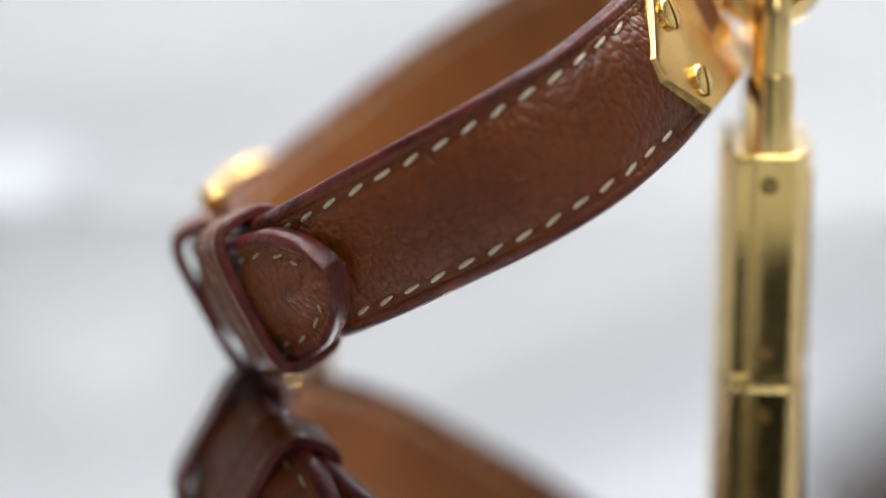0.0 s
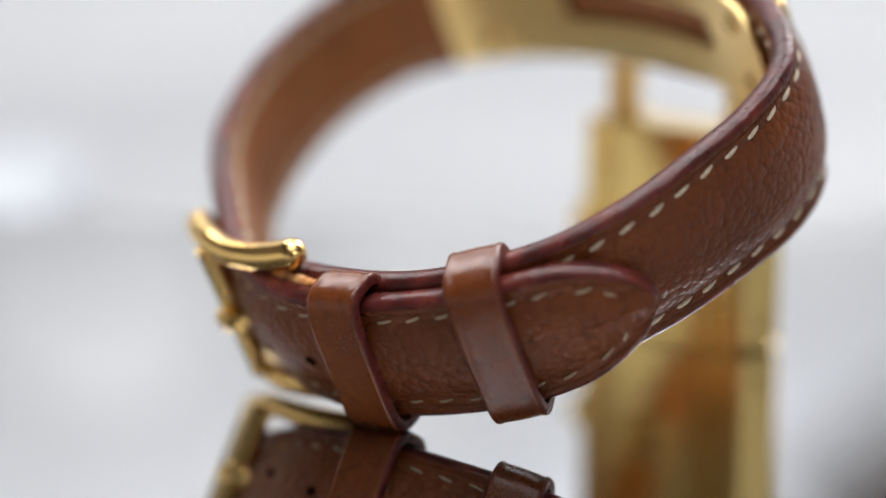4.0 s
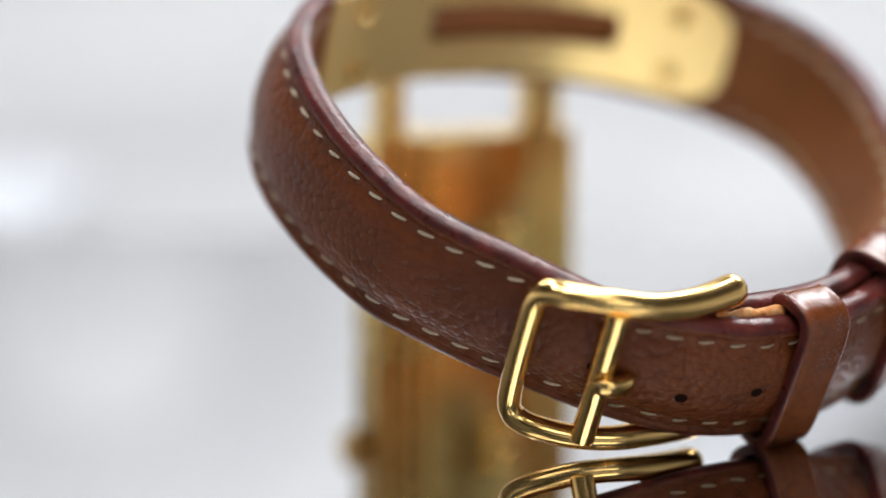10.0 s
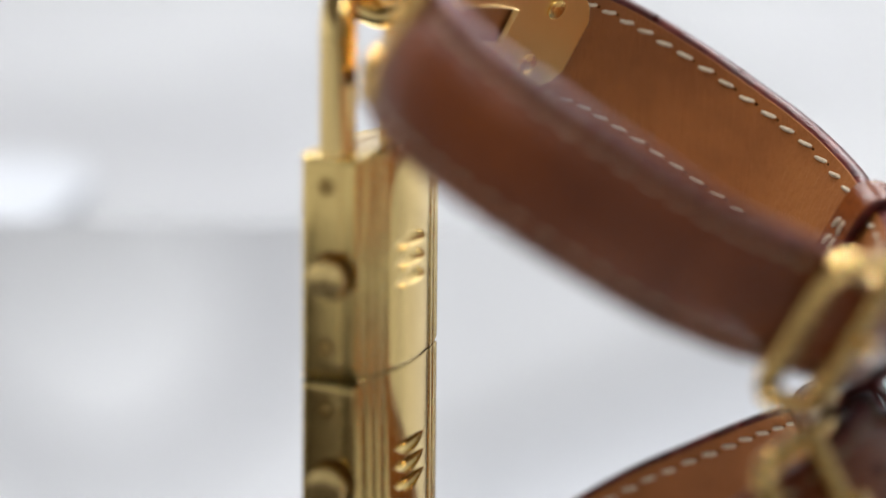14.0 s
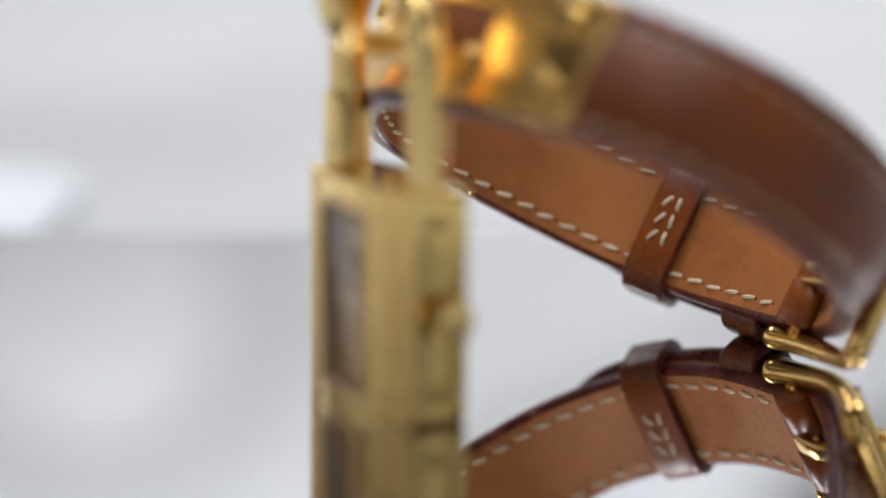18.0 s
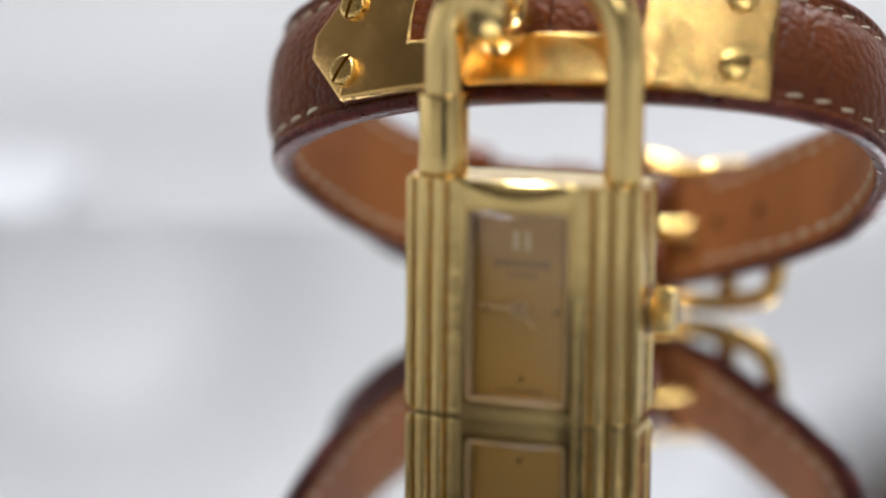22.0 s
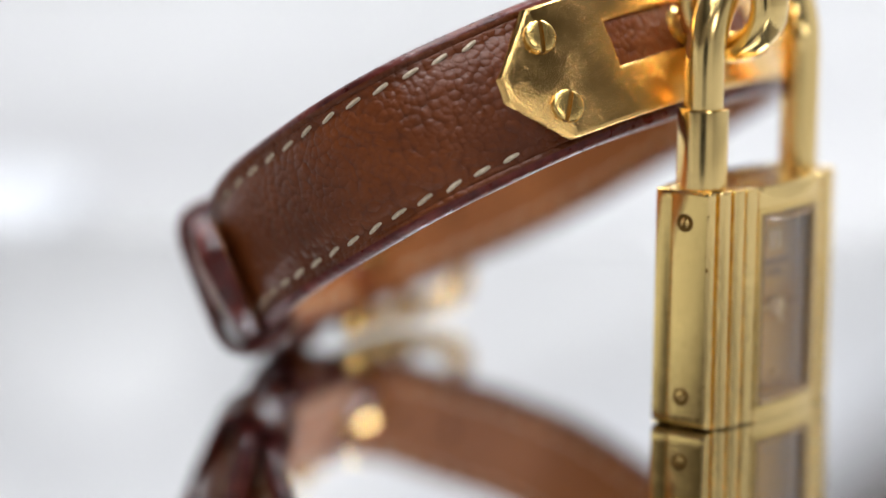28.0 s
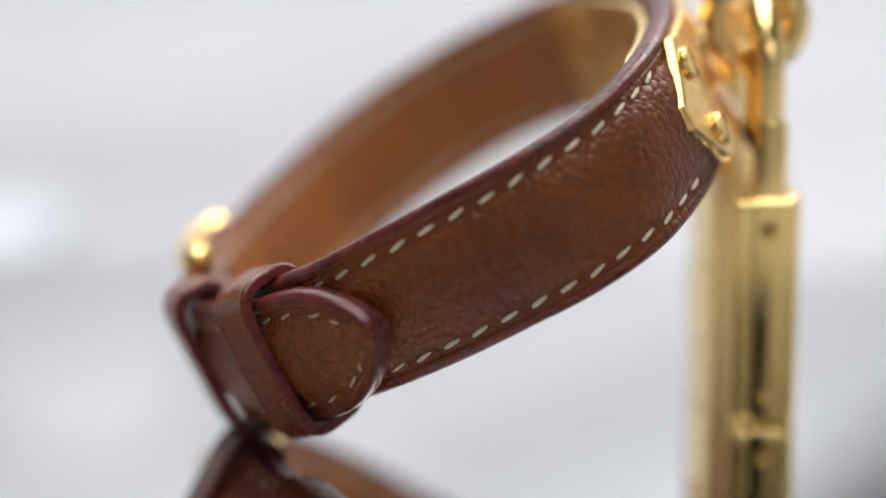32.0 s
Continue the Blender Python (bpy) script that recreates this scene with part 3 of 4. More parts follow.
def keeper(name, band_s, width, w_lo, w_hi, label, low, high, stitched):
    """A leather loop round both layers at band_s along the tongue."""
    m = LONG.seat(band_s, 0, 0)
    x, y, z = (m.to_3x3() @ Vector(a) for a in ((1, 0, 0), (0, 1, 0), (0, 0, 1)))
    o = m.translation * 1000
    y = y if y.z > 0 else -y
    inner = []
    n = 40
    cw, hw = (w_lo + w_hi) / 2, (w_hi - w_lo) / 2
    cd, hd = (low + high) / 2, (high - low) / 2
    for k in range(n):
        q = 2 * math.pi * k / n
        c, s = math.cos(q), math.sin(q)
        inner.append((cw + hw * math.copysign(abs(c) ** 0.36, c), cd + hd * math.copysign(abs(s) ** 0.48, s)))
    rings = []
    prof = ((-0.5, 0.0), (-0.51, 0.6), (-0.475, 0.86), (-0.42, 0.93), (-0.36, 0.84), (-0.25, 0.87), (0, 0.9), (0.25, 0.87), (0.36, 0.84), (0.42, 0.93), (0.475, 0.86), (0.51, 0.6), (0.5, 0.0))
    for k, (w, d) in enumerate(inner):
        a, b = inner[k - 1], inner[(k + 1) % n]
        t = Vector((b[0] - a[0], b[1] - a[1])).normalized()
        nw, nd = t.y, -t.x
        rings.append([o + x * (px * width) + y * (w + nw * th) + z * (d + nd * th) for px, th in prof])
    mats = [1, 1, 0, 0, 0, 0, 0, 0, 0, 0, 1, 1, 0]
    ob = part(name, skin(bmesh.new(), rings, True, mats=mats), [KEEPER, EDGE], watch, label, sharp=60)
    if stitched:
        for dx, dw, a in ((dx, 2.2 - 1.8 * k, a) for dx, a in ((-0.6, 72), (0.65, 108)) for k in range(3)):
            mm = Matrix.Translation((o + x * dx + y * (cw + dw) + z * (low - 1.0)) * 0.001) @ Matrix((x, y, -z)).transposed().to_4x4()
            shared("stitch", STITCH_KEEPER, mm @ pose(0, 0, 0, 0, 0, a), ob)
    return ob


keeper("fixed_keeper", LONG.nearest(-23.3, -6.6), 4.6, -5.9, 6.3, "plain brown leather keeper loop beside the buckle", -THICK - 0.95, 0.7, False)
keeper("sliding_keeper", LONG.nearest(-18.2, -17.6), 4.4, -5.85, 6.5, "brown leather keeper loop stitched inside", -THICK * 2 - 0.6, 0.8, True)


def buckle():
    ob = part("buckle", bmesh.new(), BUCKLE, watch, "polished gold two-bar strap buckle")
    plan = [(-20.3, -0.9), (-21.1, 1.8), (-21.6, 4.5), (-21.7, 7.4), (-21.0, 10.4), (-19.7, 13.1), (-18.0, 15.4)]
    frame_bar = [(u, v, 26.3 + 0.35 * (1 - k / 4) ** 3 - 0.15 * math.sin(k)) for k, (u, v) in enumerate(plan[:5])]
    frame_bar += [(-19.8, 13.2, 26.25), (-18.7, 14.7, 26.0), (-18.05, 15.35, 25.1), (-17.9, 15.5, 23.4), (-17.85, 15.55, 19.7), (-17.9, 15.5, 16.0), (-18.05, 15.35, 14.2), (-18.7, 14.7, 13.3), (-19.8, 13.2, 13.05)]
    frame_bar += [(u, v, 39.3 - w) for u, v, w in reversed(frame_bar[:5])]
    pts3, at3 = spline([tuple(ring_place(*q)) for q in frame_bar], 0.3)
    far = at3[-1]
    radii = []
    for a in at3:
        e = min(a, far - a)
        radii.append(max(0.2, math.sqrt(1 - (1 - min(1.0, e / 1.3)) ** 2)) * (1.4 - 0.32 * min(1.0, e / 9.0)))
    part("frame_bar", tube(bmesh.new(), [Vector(p) for p in pts3], radii, 18, flat=0.9), BUCKLE, ob)

    def bar(name, u, v, r, lo, hi):
        pts = [ring_place(u, v, lo + (hi - lo) * k / 10) for k in range(11)]
        part(name, tube(bmesh.new(), pts, r, 16), BUCKLE, ob)
    bar("middle_bar", -21.7, 10.3, 1.0, 13.4, 26.1)
    bar("pin", -20.3, 2.9, 0.6, 13.4, 25.6)
    # prong: from the pin along the inside, through the hole and over the middle bar
    path, _ = spline([tuple(ring_place(*q)) for q in ((-19.5, 1.2, 19.2), (-18.9, 2.4, 19.2), (-18.7, 4.0, 19.2), (-18.8, 5.8, 19.3), (-19.5, 7.2, 19.4), (-21.0, 8.0, 19.5), (-22.4, 8.2, 19.6), (-23.0, 9.0, 19.7), (-23.0, 10.1, 19.7), (-22.5, 11.3, 19.7))], 0.35)
    axis = ring_place(0, 0, 1) - ring_place(0, 0, 0)
    rings, n = [], len(path)
    for k in range(n):
        p, t = Vector(path[k]), (Vector(path[min(n - 1, k + 1)]) - Vector(path[max(0, k - 1)])).normalized()
        side = t.cross(axis).normalized()
        f = k / n
        w, h = 1.05 - 0.3 * f, 0.42 + 0.33 * f * f
        if k > n - 4:
            w, h = w * (0.97, 0.86, 0.6)[k - n + 3], h * (0.97, 0.86, 0.6)[k - n + 3]
        rings.append([p + axis * a * w + side * b * h for a, b in ((-1, -.45), (-.9, -.78), (-.65, -1), (.65, -1), (.9, -.78), (1, -.45), (1, .45), (.9, .78), (.65, 1), (-.65, 1), (-.9, .78), (-1, .45))])
    part("prong", skin(bmesh.new(), rings), BUCKLE, ob, "flat gold prong", sharp=45)


buckle()


# ---- clasp plates, screws and staple ----
def plate_rows(v0, v1, n):
    """The curve of the clasp plates in plan."""
    return [v0 + (v1 - v0) * k / n for k in range(n + 1)]


def plate_u(v, off):
    v0, rad = 1.5, 40.0 + off
    return 25.6 - 40.0 + math.sqrt(max(1.0, rad * rad - (v - v0) ** 2))


def plate_rise(v):
    return 0.05 * (v + 16.4)


def clasp_plate(name, outline, slot, off, thick, mat, label):
    """A plate bent round the strap; outline gives its low and high w at v, slot the same for its opening."""
    v0, v1, limits = outline
    stations = sorted(set(plate_rows(v0, v1, 60)) | {slot[0], slot[1], -16.4})
    stations = [a for k, a in enumerate(stations) if k == 0 or a - stations[k - 1] > 1e-3]
    bm = bmesh.new()
    grid = {}
    def vert(v, w, o):
        key = (round(v, 4), round(w, 4), o)
        if key not in grid:
            grid[key] = bm.verts.new(ring_place(plate_u(v, o), v, w + plate_rise(v)))
        return grid[key]
    for a, b in zip(stations, stations[1:]):
        la, lb = limits(a), limits(b)
        inside = slot[0] - 1e-6 <= a and b <= slot[1] + 1e-6
        low = [max(slot[2], q[0] + 0.25 * (q[1] - q[0])) for q in (la, lb)]
        high = [min(slot[3], q[1] - 0.25 * (q[1] - q[0])) for q in (la, lb)]
        bands = [((la[0], lb[0]), low), (high, (la[1], lb[1]))]
        if not inside:
            bands.append((low, high))
        for lo, hi in bands:
            for o, rev in ((off, False), (off - thick, True)):
                q = [vert(a, lo[0], o), vert(b, lo[1], o), vert(b, hi[1], o), vert(a, hi[0], o)]
                bm.faces.new(q[::-1] if rev else q)
    edge = [e for e in bm.edges if len(e.link_faces) == 1]
    pair = {}
    for (v, w, o), vt in grid.items():
        pair[vt] = grid.get((v, w, off - thick if o == off else off))
    for e in edge:
        a, b = e.verts
        if (a.co - pair[a].co).length and a in pair and b in pair:
            try:
                bm.faces.new((a, b, pair[b], pair[a]))
            except ValueError:
                pass
    bmesh.ops.remove_doubles(bm, verts=bm.verts, dist=1e-4)
    bmesh.ops.recalc_face_normals(bm, faces=bm.faces)
    bevelled(bm, 0.3 if thick > 0.8 else 0.12, 2, 50)
    return part(name, bm, mat, watch, label, sharp=20)


def front_limits(v):
    lo, hi = 15.8, 27.0
    if v < -16.4:
        f = min(1.0, (-16.4 - v) / 3.8)
        return lo + 4.6 * f, hi - 4.6 * f
    return lo, hi


def back_limits(v):
    lo, hi = 16.2, 27.0
    f = max(0.0, 1 - (v + 18.6) / 3.5)
    r = 3.6 * (1 - math.sqrt(max(0.0, 1 - f * f)))
    return lo + r, hi - r


def screw_head(m, radius, parent, tilt, mat=None, height=0.62):
    """A slotted screw with a domed head."""
    prof = [(0, radius * 0.96), (0.5, radius), (0.7, radius * 0.98), (0.82, radius * 0.92), (0.9, radius * 0.8), (0.96, radius * 0.55), (1, radius * 0.2)]
    gap = radius * 0.14
    bm = bmesh.new()
    for side in (-1, 1):
        half = bmesh.new()
        turned_bar(half, prof, (0, 0, -0.15), (0, 0, height), 40)
        cut = bmesh.ops.bisect_plane(half, geom=half.verts[:] + half.edges[:] + half.faces[:], plane_co=(0, side * gap, 0), plane_no=(0, side, 0), clear_inner=True)
        bmesh.ops.holes_fill(half, edges=[e for e in half.edges if e.is_boundary])
        me = bpy.data.meshes.new("half")
        half.to_mesh(me)
        half.free()
        bm.from_mesh(me)
        bpy.data.meshes.remove(me)
    ob = part("screw", bm, mat or SCREW, parent, "slotted domed gold screw", sharp=40)
    ob.matrix_basis = m @ pose(0, 0, 0, 0, 0, tilt)
    # dark filler at the bottom of the slot, painted as its shade
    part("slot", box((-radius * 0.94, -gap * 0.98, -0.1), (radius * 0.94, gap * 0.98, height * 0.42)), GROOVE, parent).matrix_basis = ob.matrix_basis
    return ob


def plate_frame(v, w, off):
    w += plate_rise(v)
    p = ring_place(plate_u(v, off), v, w)
    x = (ring_place(plate_u(v + 0.2, off), v + 0.2, w) - ring_place(plate_u(v - 0.2, off), v - 0.2, w)).normalized()
    y = (ring_place(0, 0, 1) - ring_place(0, 0, 0)).normalized()
    return Matrix.Translation(p * 0.001) @ Matrix((x, y, x.cross(y))).transposed().to_4x4()


def clasp():
    front = clasp_plate("clasp_plate", (-20.2, 20.0, front_limits), (-10.2, 9.6, 20.2, 24.0), 1.15, 0.95, PLATE, "scratched gold clasp plate with an open slot")
    for v, tilt in ((-16.3, 62), (17.1, 8)):
        for w in (18.4, 24.4):
            screw_head(plate_frame(v, w, 1.15), 1.38, front, tilt + (w - 20) * 3)
    back = clasp_plate("back_plate", (-18.5, 20.6, back_limits), (-9.2, 9.0, 20.0, 23.6), -2.35, 0.55, MATTE, "thin gold backing plate inside the strap")
    for v in (-14.0, 16.6):
        for w in (18.7, 24.6):
            m = plate_frame(v, w, -2.9) @ pose(0, 0, 0, 180, 0, 0)
            bm = bmesh.new()
            turned_bar(bm, [(0, 1.0), (0.66, 1.0), (0.72, 0.97), (0.79, 0.86), (0.88, 0.64), (0.95, 0.42), (0.99, 0.2), (1, 0.04)], (0, 0, -0.1), (0, 0, 0.42), 32)
            ob = part("rivet", bm, SCREW, back, "domed gold rivet", sharp=60)
            ob.matrix_basis = m
    # the staple: a thick ring that stands out of the slot, and its foot
    c, rad = Vector((17.3, -1.4, 34.5)), 3.6
    rings = []
    for k in range(48):
        q = 2 * math.pi * k / 48
        out = Vector((math.cos(q), 0, math.sin(q)))
        ring = []
        for i in range(24):
            p = 2 * math.pi * i / 24
            a, b = math.cos(p), math.sin(p)
            ring.append(c + out * (rad + 1.3 * math.copysign(abs(a) ** 0.85, a)) + Vector((0, 1.9 * math.copysign(abs(b) ** 0.85, b), 0)))
        rings.append(ring)
    part("staple_ring", skin(bmesh.new(), rings, True), SATIN, watch, "thick gold staple ring", sharp=50)
    bm = bmesh.new()
    turned_bar(bm, [(0, 1.9), (0.5, 1.9), (0.6, 1.5), (1, 1.4)], ring_place(24.8, -1.3, 22.6), ring_place(27.6, -1.3, 22.6), 24)
    part("staple_foot", bm, GOLD, watch)


clasp()


# ---- the padlock ----
YC, TOP, BACK, WIDE = 1.75, 19.8, 13.15, 9.96
RIBS, BACK_RIBS = (9.03, 7.54, 6.06), (-8.5, -7.0, -5.5, 5.5, 7.0, 8.5)


def front_x(s):
    return 19.55 + 1.81 * (1 - (s / 10.0) ** 2)


def worn_prism(outline, z0, z1, bevel, steps=64, dent=0.04):
    """An upright prism whose rounded edges carry small dents."""
    bm = bmesh.new()
    skin(bm, [[Vector((x, y, z0 + (z1 - z0) * k / steps)) for x, y in outline] for k in range(steps + 1)])
    bmesh.ops.recalc_face_normals(bm, faces=bm.faces)
    bevelled(bm, bevel, 2, 60)
    bm.normal_update()
    for v in bm.verts:
        if z0 + 0.4 < v.co.z < z1 - 0.4 and 5.2 < abs(v.co.y - YC) < 9.3 and rng.random() < 0.5:
            if max(e.calc_face_angle(0) for e in v.link_edges) > radians(15):
                v.co -= v.normal * rng.uniform(0.0, dent)
    for v in bm.verts:
        for r, dz in ((1.0, z0 + 1.0 - v.co.z), (0.5, v.co.z - (z1 - 0.5))):
            if dz > 0:
                y, most = v.co.y - YC, WIDE - r + math.sqrt(max(0.0, r * r - dz * dz))
                v.co.y = YC + max(-most, min(most, y))
    return bm


def prism(bm, outline, z0, z1):
    lo = [bm.verts.new((x, y, z0)) for x, y in outline]
    hi = [bm.verts.new((x, y, z1)) for x, y in outline]
    n = len(outline)
    bm.faces.new(lo[::-1])
    bm.faces.new(hi)
    for i in range(n):
        bm.faces.new((lo[i], lo[(i + 1) % n], hi[(i + 1) % n], hi[i]))
    return bm


def ribbed(s_from, s_to, grooves, fx, depth, width=0.42):
    """A line across the case with grooves cut into it: (x, y) points from s_from to s_to."""
    pts = []
    sign = 1 if s_to > s_from else -1
    cuts = sorted(grooves, key=lambda g: g * sign)
    s = s_from
    stops = []
    for g in cuts:
        stops += [(g - sign * width / 2, 0), (g - sign * width * 0.32, depth), (g + sign * width * 0.32, depth), (g + sign * width / 2, 0)]
    marks = [(s_from, 0)] + stops + [(s_to, 0)]
    for a, b in zip(marks, marks[1:]):
        pts.append((fx(a[0]) - a[1], YC + a[0]))
        if a[1] == 0 and b[1] == 0 and abs(b[0] - a[0]) <= 1.5 and b is not marks[-1] and a is not marks[0]:
            for k in (0.12, 0.3, 0.5, 0.7, 0.88):
                q = a[0] + (b[0] - a[0]) * k
                pts.append((fx(q) + (0.75 if depth > 0 else -0.3) * k * (1 - k), YC + q))
        if a[1] == 0 and b[1] == 0 and abs(b[0] - a[0]) > 1.5:
            k = int(abs(b[0] - a[0]) / 0.8)
            pts += [(fx(a[0] + (b[0] - a[0]) * i / k), YC + a[0] + (b[0] - a[0]) * i / k) for i in range(1, k)]
    pts.append((fx(marks[-1][0]), YC + marks[-1][0]))
    return pts


def carved(solid, cutter):
    """The first bmesh with the second cut out of it."""
    made = []
    for name, bm in (("solid", solid), ("cutter", cutter)):
        bmesh.ops.recalc_face_normals(bm, faces=bm.faces)
        me = bpy.data.meshes.new(name)
        bm.to_mesh(me)
        bm.free()
        made.append(new(name, me))
    cut = made[0].modifiers.new("cut", "BOOLEAN")
    cut.operation, cut.object, cut.solver = "DIFFERENCE", made[1], "EXACT"
    me = bpy.data.meshes.new_from_object(made[0].evaluated_get(bpy.context.evaluated_depsgraph_get()))
    out = bmesh.new()
    out.from_mesh(me)
    for ob in made:
        bpy.data.objects.remove(ob)
    return out


def polish_flanks(ob):
    """Gives the flat side faces of a case part their mirror polish."""
    ob.data.materials.append(SIDE)
    for f in ob.data.polygons:
        if abs(f.normal.y) > 0.97 and abs(f.center.y * 1000 - YC) > WIDE - 0.3:
            f.material_index = 1


def padlock():
    body = part("padlock_case", bmesh.new(), SATIN, watch, "gold padlock-shaped watch case with vertical ribs")
    body.matrix_basis = pose(0.0165, YC * 0.001, 0, 0, 0, -0.56) @ pose(-0.0161, -YC * 0.001, 0)
    seam = 16.02
    win = 4.6
    # ribbed columns on either side of the dial
    for sign in (-1, 1):
        line = ribbed(sign * (WIDE - 0.4), sign * win, [sign * g for g in RIBS], front_x, 0.5, 0.32)
        wide, fx = WIDE - 0.05, front_x(WIDE - 0.4)
        turn = [(fx - 0.4 * (1 - math.sin(q)), YC + sign * (wide - 0.35 * (1 - math.cos(q)))) for q in (math.pi * k / 12 for k in range(6))]
        outline = [(seam + 0.02, YC + sign * win), (seam + 0.02, YC + sign * wide)] + turn + line
        polish_flanks(part("ribbed_side", worn_prism(outline, 0.03, TOP, 0.15), RIBBED, body))
        # dark inserts on the furrow floors, with shade put into their colour
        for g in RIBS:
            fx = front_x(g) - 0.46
            part("groove_shade", box((fx - 0.2, YC + sign * g - 0.09, 0.25), (fx + 0.06, YC + sign * g + 0.09, TOP - 0.25)), FURROW_SHADE, body)
    line = [(front_x(s), YC + s) for s in np.linspace(-win + 0.004, win - 0.004, 15)]
    outline = line + [(seam + 0.02, YC + win - 0.004), (seam + 0.02, YC - win + 0.004)]
    part("bezel_bar", bevelled(prism(bmesh.new(), outline, 0.03, 1.15), 0.16, 2, 60), SATIN, body)
    rings = []
    for s in np.linspace(-win + 0.004, win - 0.004, 25):
        fx, zc = front_x(s), 18.4 + 1.05 * (s / win) ** 2
        rings.append([Vector((x, YC + s, z)) for x, z in ((seam + 0.02, 18.0), (fx, 18.0), (fx, zc), (fx - 0.03, zc + 0.06), (fx - 0.2, TOP - 0.1), (fx - 0.3, TOP), (seam + 0.02, TOP))])
    part("bezel_bar", skin(bmesh.new(), rings), SATIN, body, "scooped gold bezel edge over the dial")
    # back shell, ribbed like the front
    def back_x(s):
        return BACK + 1.31 * (s / 10.0) ** 2
    line = ribbed(-WIDE, WIDE, BACK_RIBS, back_x, -0.4, 0.4)
    outline = line + [(seam, YC + WIDE), (seam, YC - WIDE)]
    shell = worn_prism(outline, 0.03, TOP, 0.2, dent=0.012)
    cutter = bmesh.new()
    for z in (7.45, 9.2, 10.95):
        rings = []
        for k in range(25):
            f = -1 + k / 12
            r, y = max(0.02, 0.78 * (1 - f * f) ** 0.8), 3.75 * f
            rings.append([Vector((back_x(y) - 0.03 + 0.85 * r * math.cos(q), YC + y, z + 0.35 * (1 - f * f) + r * math.sin(q) + 0.3 * r * math.cos(q))) for q in (math.pi * i / 8 for i in range(16))])
        skin(cutter, rings)
    polish_flanks(part("back_shell", carved(shell, cutter), BRUSHED, body, "brushed gold case back with three leaf-shaped recesses", sharp=30))
    # dark strips in the back's ribbing carry its shade as colour
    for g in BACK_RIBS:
        part("groove_shade", box((back_x(g) + 0.33, YC + g - 0.14, 0.35), (back_x(g) + 0.6, YC + g + 0.14, TOP - 0.35)), GROOVE, body)
    # dark slab that paints the contact shade beneath the case
    part("base_shade", box((15.0, YC - 8.9, 0.0), (19.2, YC + 8.9, 0.4), 0.1), GROOVE, body, "dark slab under the case, contact shade in its colour")
    # edge screws and the seam's screws on both sides
    for sign in (-1, 1):
        for z, tilt in ((17.15, 75), (2.75, 40)):
            y = YC + sign * WIDE
            m = Matrix.Translation((0.0173, (y - sign * 0.42) * 0.001, z * 0.001)) @ pose(0, 0, 0, -90 * sign, 0, 0)
            screw_head(m, 0.7, body, tilt, SCREW, 0.46)
            # dark ring round the head, its gap's shade put into colour
            bm = bmesh.new()
            turned_bar(bm, [(0, 0.735), (1, 0.735)], (0, 0, 0), (0, 0, 0.424), 28)
            seat = part("screw_seat_shade", bm, GROOVE, body)
            seat.matrix_basis = m
    # crown
    crown = bmesh.new()
    rings = []
    for f, r in ((0, 1.0), (0.25, 1.0), (0.26, 1.72), (0.32, 1.82), (0.9, 1.82), (0.96, 1.7), (1.0, 1.35)):
        ring = []
        for i in range(224):
            q = 2 * math.pi * i / 224
            rr = r * (1 - (0.12 * (0.5 - 0.5 * math.cos(28 * q)) if 0.25 < f < 0.95 else 0))
            ring.append(Vector((16.6 + rr * math.cos(q), YC + WIDE - 0.3 + f * 2.5, 9.3 + rr * math.sin(q))))
        rings.append(ring)
    part("crown", skin(crown, rings), SATIN, body, "fluted gold winding crown", sharp=25)
    # dark disc behind the crown, contact shade as colour
    bm = bmesh.new()
    turned_bar(bm, [(0, 2.2), (1, 2.2)], (16.6, YC + WIDE - 0.1, 9.3), (16.6, YC + WIDE + 0.03, 9.3), 32)
    part("crown_seat_shade", bm, GROOVE, body)
    # dial, rim and crystal
    dial_x = 19.35
    part("dial", box((18.5, YC - win - 0.05, 0.9), (dial_x, YC + win + 0.05, 18.2)), DIAL, body, "champagne gold dial without numerals")
    rim = bmesh.new()
    lo, hi = 1.15, 18.0
    for a, b in (((-win, lo), (-win + 0.3, hi)), ((win - 0.3, lo), (win, hi)), ((-win + 0.3, lo), (win - 0.3, lo + 0.3)), ((-win + 0.3, hi - 0.42), (win - 0.3, hi))):
        n = 10
        rings = []
        for i in range(n + 1):
            s = a[0] + (b[0] - a[0]) * i / n
            fx = front_x(s) + 0.08
            rings.append([Vector((fx - 1.0, YC + s, a[1])), Vector((fx, YC + s, a[1])), Vector((fx, YC + s, b[1])), Vector((fx - 1.0, YC + s, b[1]))])
        skin(rim, rings)
    part("crystal_rim", rim, GOLD, body, "thin polished gold rim")
    glass = bmesh.new()
    rings = []
    for i in range(17):
        s = -win + 0.43 + (2 * win - 0.86) * i / 16
        fx = front_x(s) - 0.12
        rings.append([Vector((fx - 0.9, YC + s, lo + 0.43)), Vector((fx, YC + s, lo + 0.43)), Vector((fx, YC + s, hi - 0.43)), Vector((fx - 0.9, YC + s, hi - 0.43))])
    g = part("crystal", skin(glass, rings), CRYSTAL, body, "clear curved watch crystal")
    g.visible_shadow = False
    # the crystal's own polished edge, rounded at the corners and dipping at the top
    def edge_point(a, b, c):
        s, z = a * (win - 0.55), (lo + hi) / 2 + b * ((hi - lo) / 2 - 0.55)
        if b > 0.5:
            z -= 0.5 * (1 - a * a) * (b - 0.5) / 0.5
        return Vector((front_x(s) + c, YC + s, z))
    line = []
    for a0, b0, a1, b1 in ((-1, -1, 1, -1), (1, -1, 1, 1), (1, 1, -1, 1), (-1, 1, -1, -1)):
        n = 16
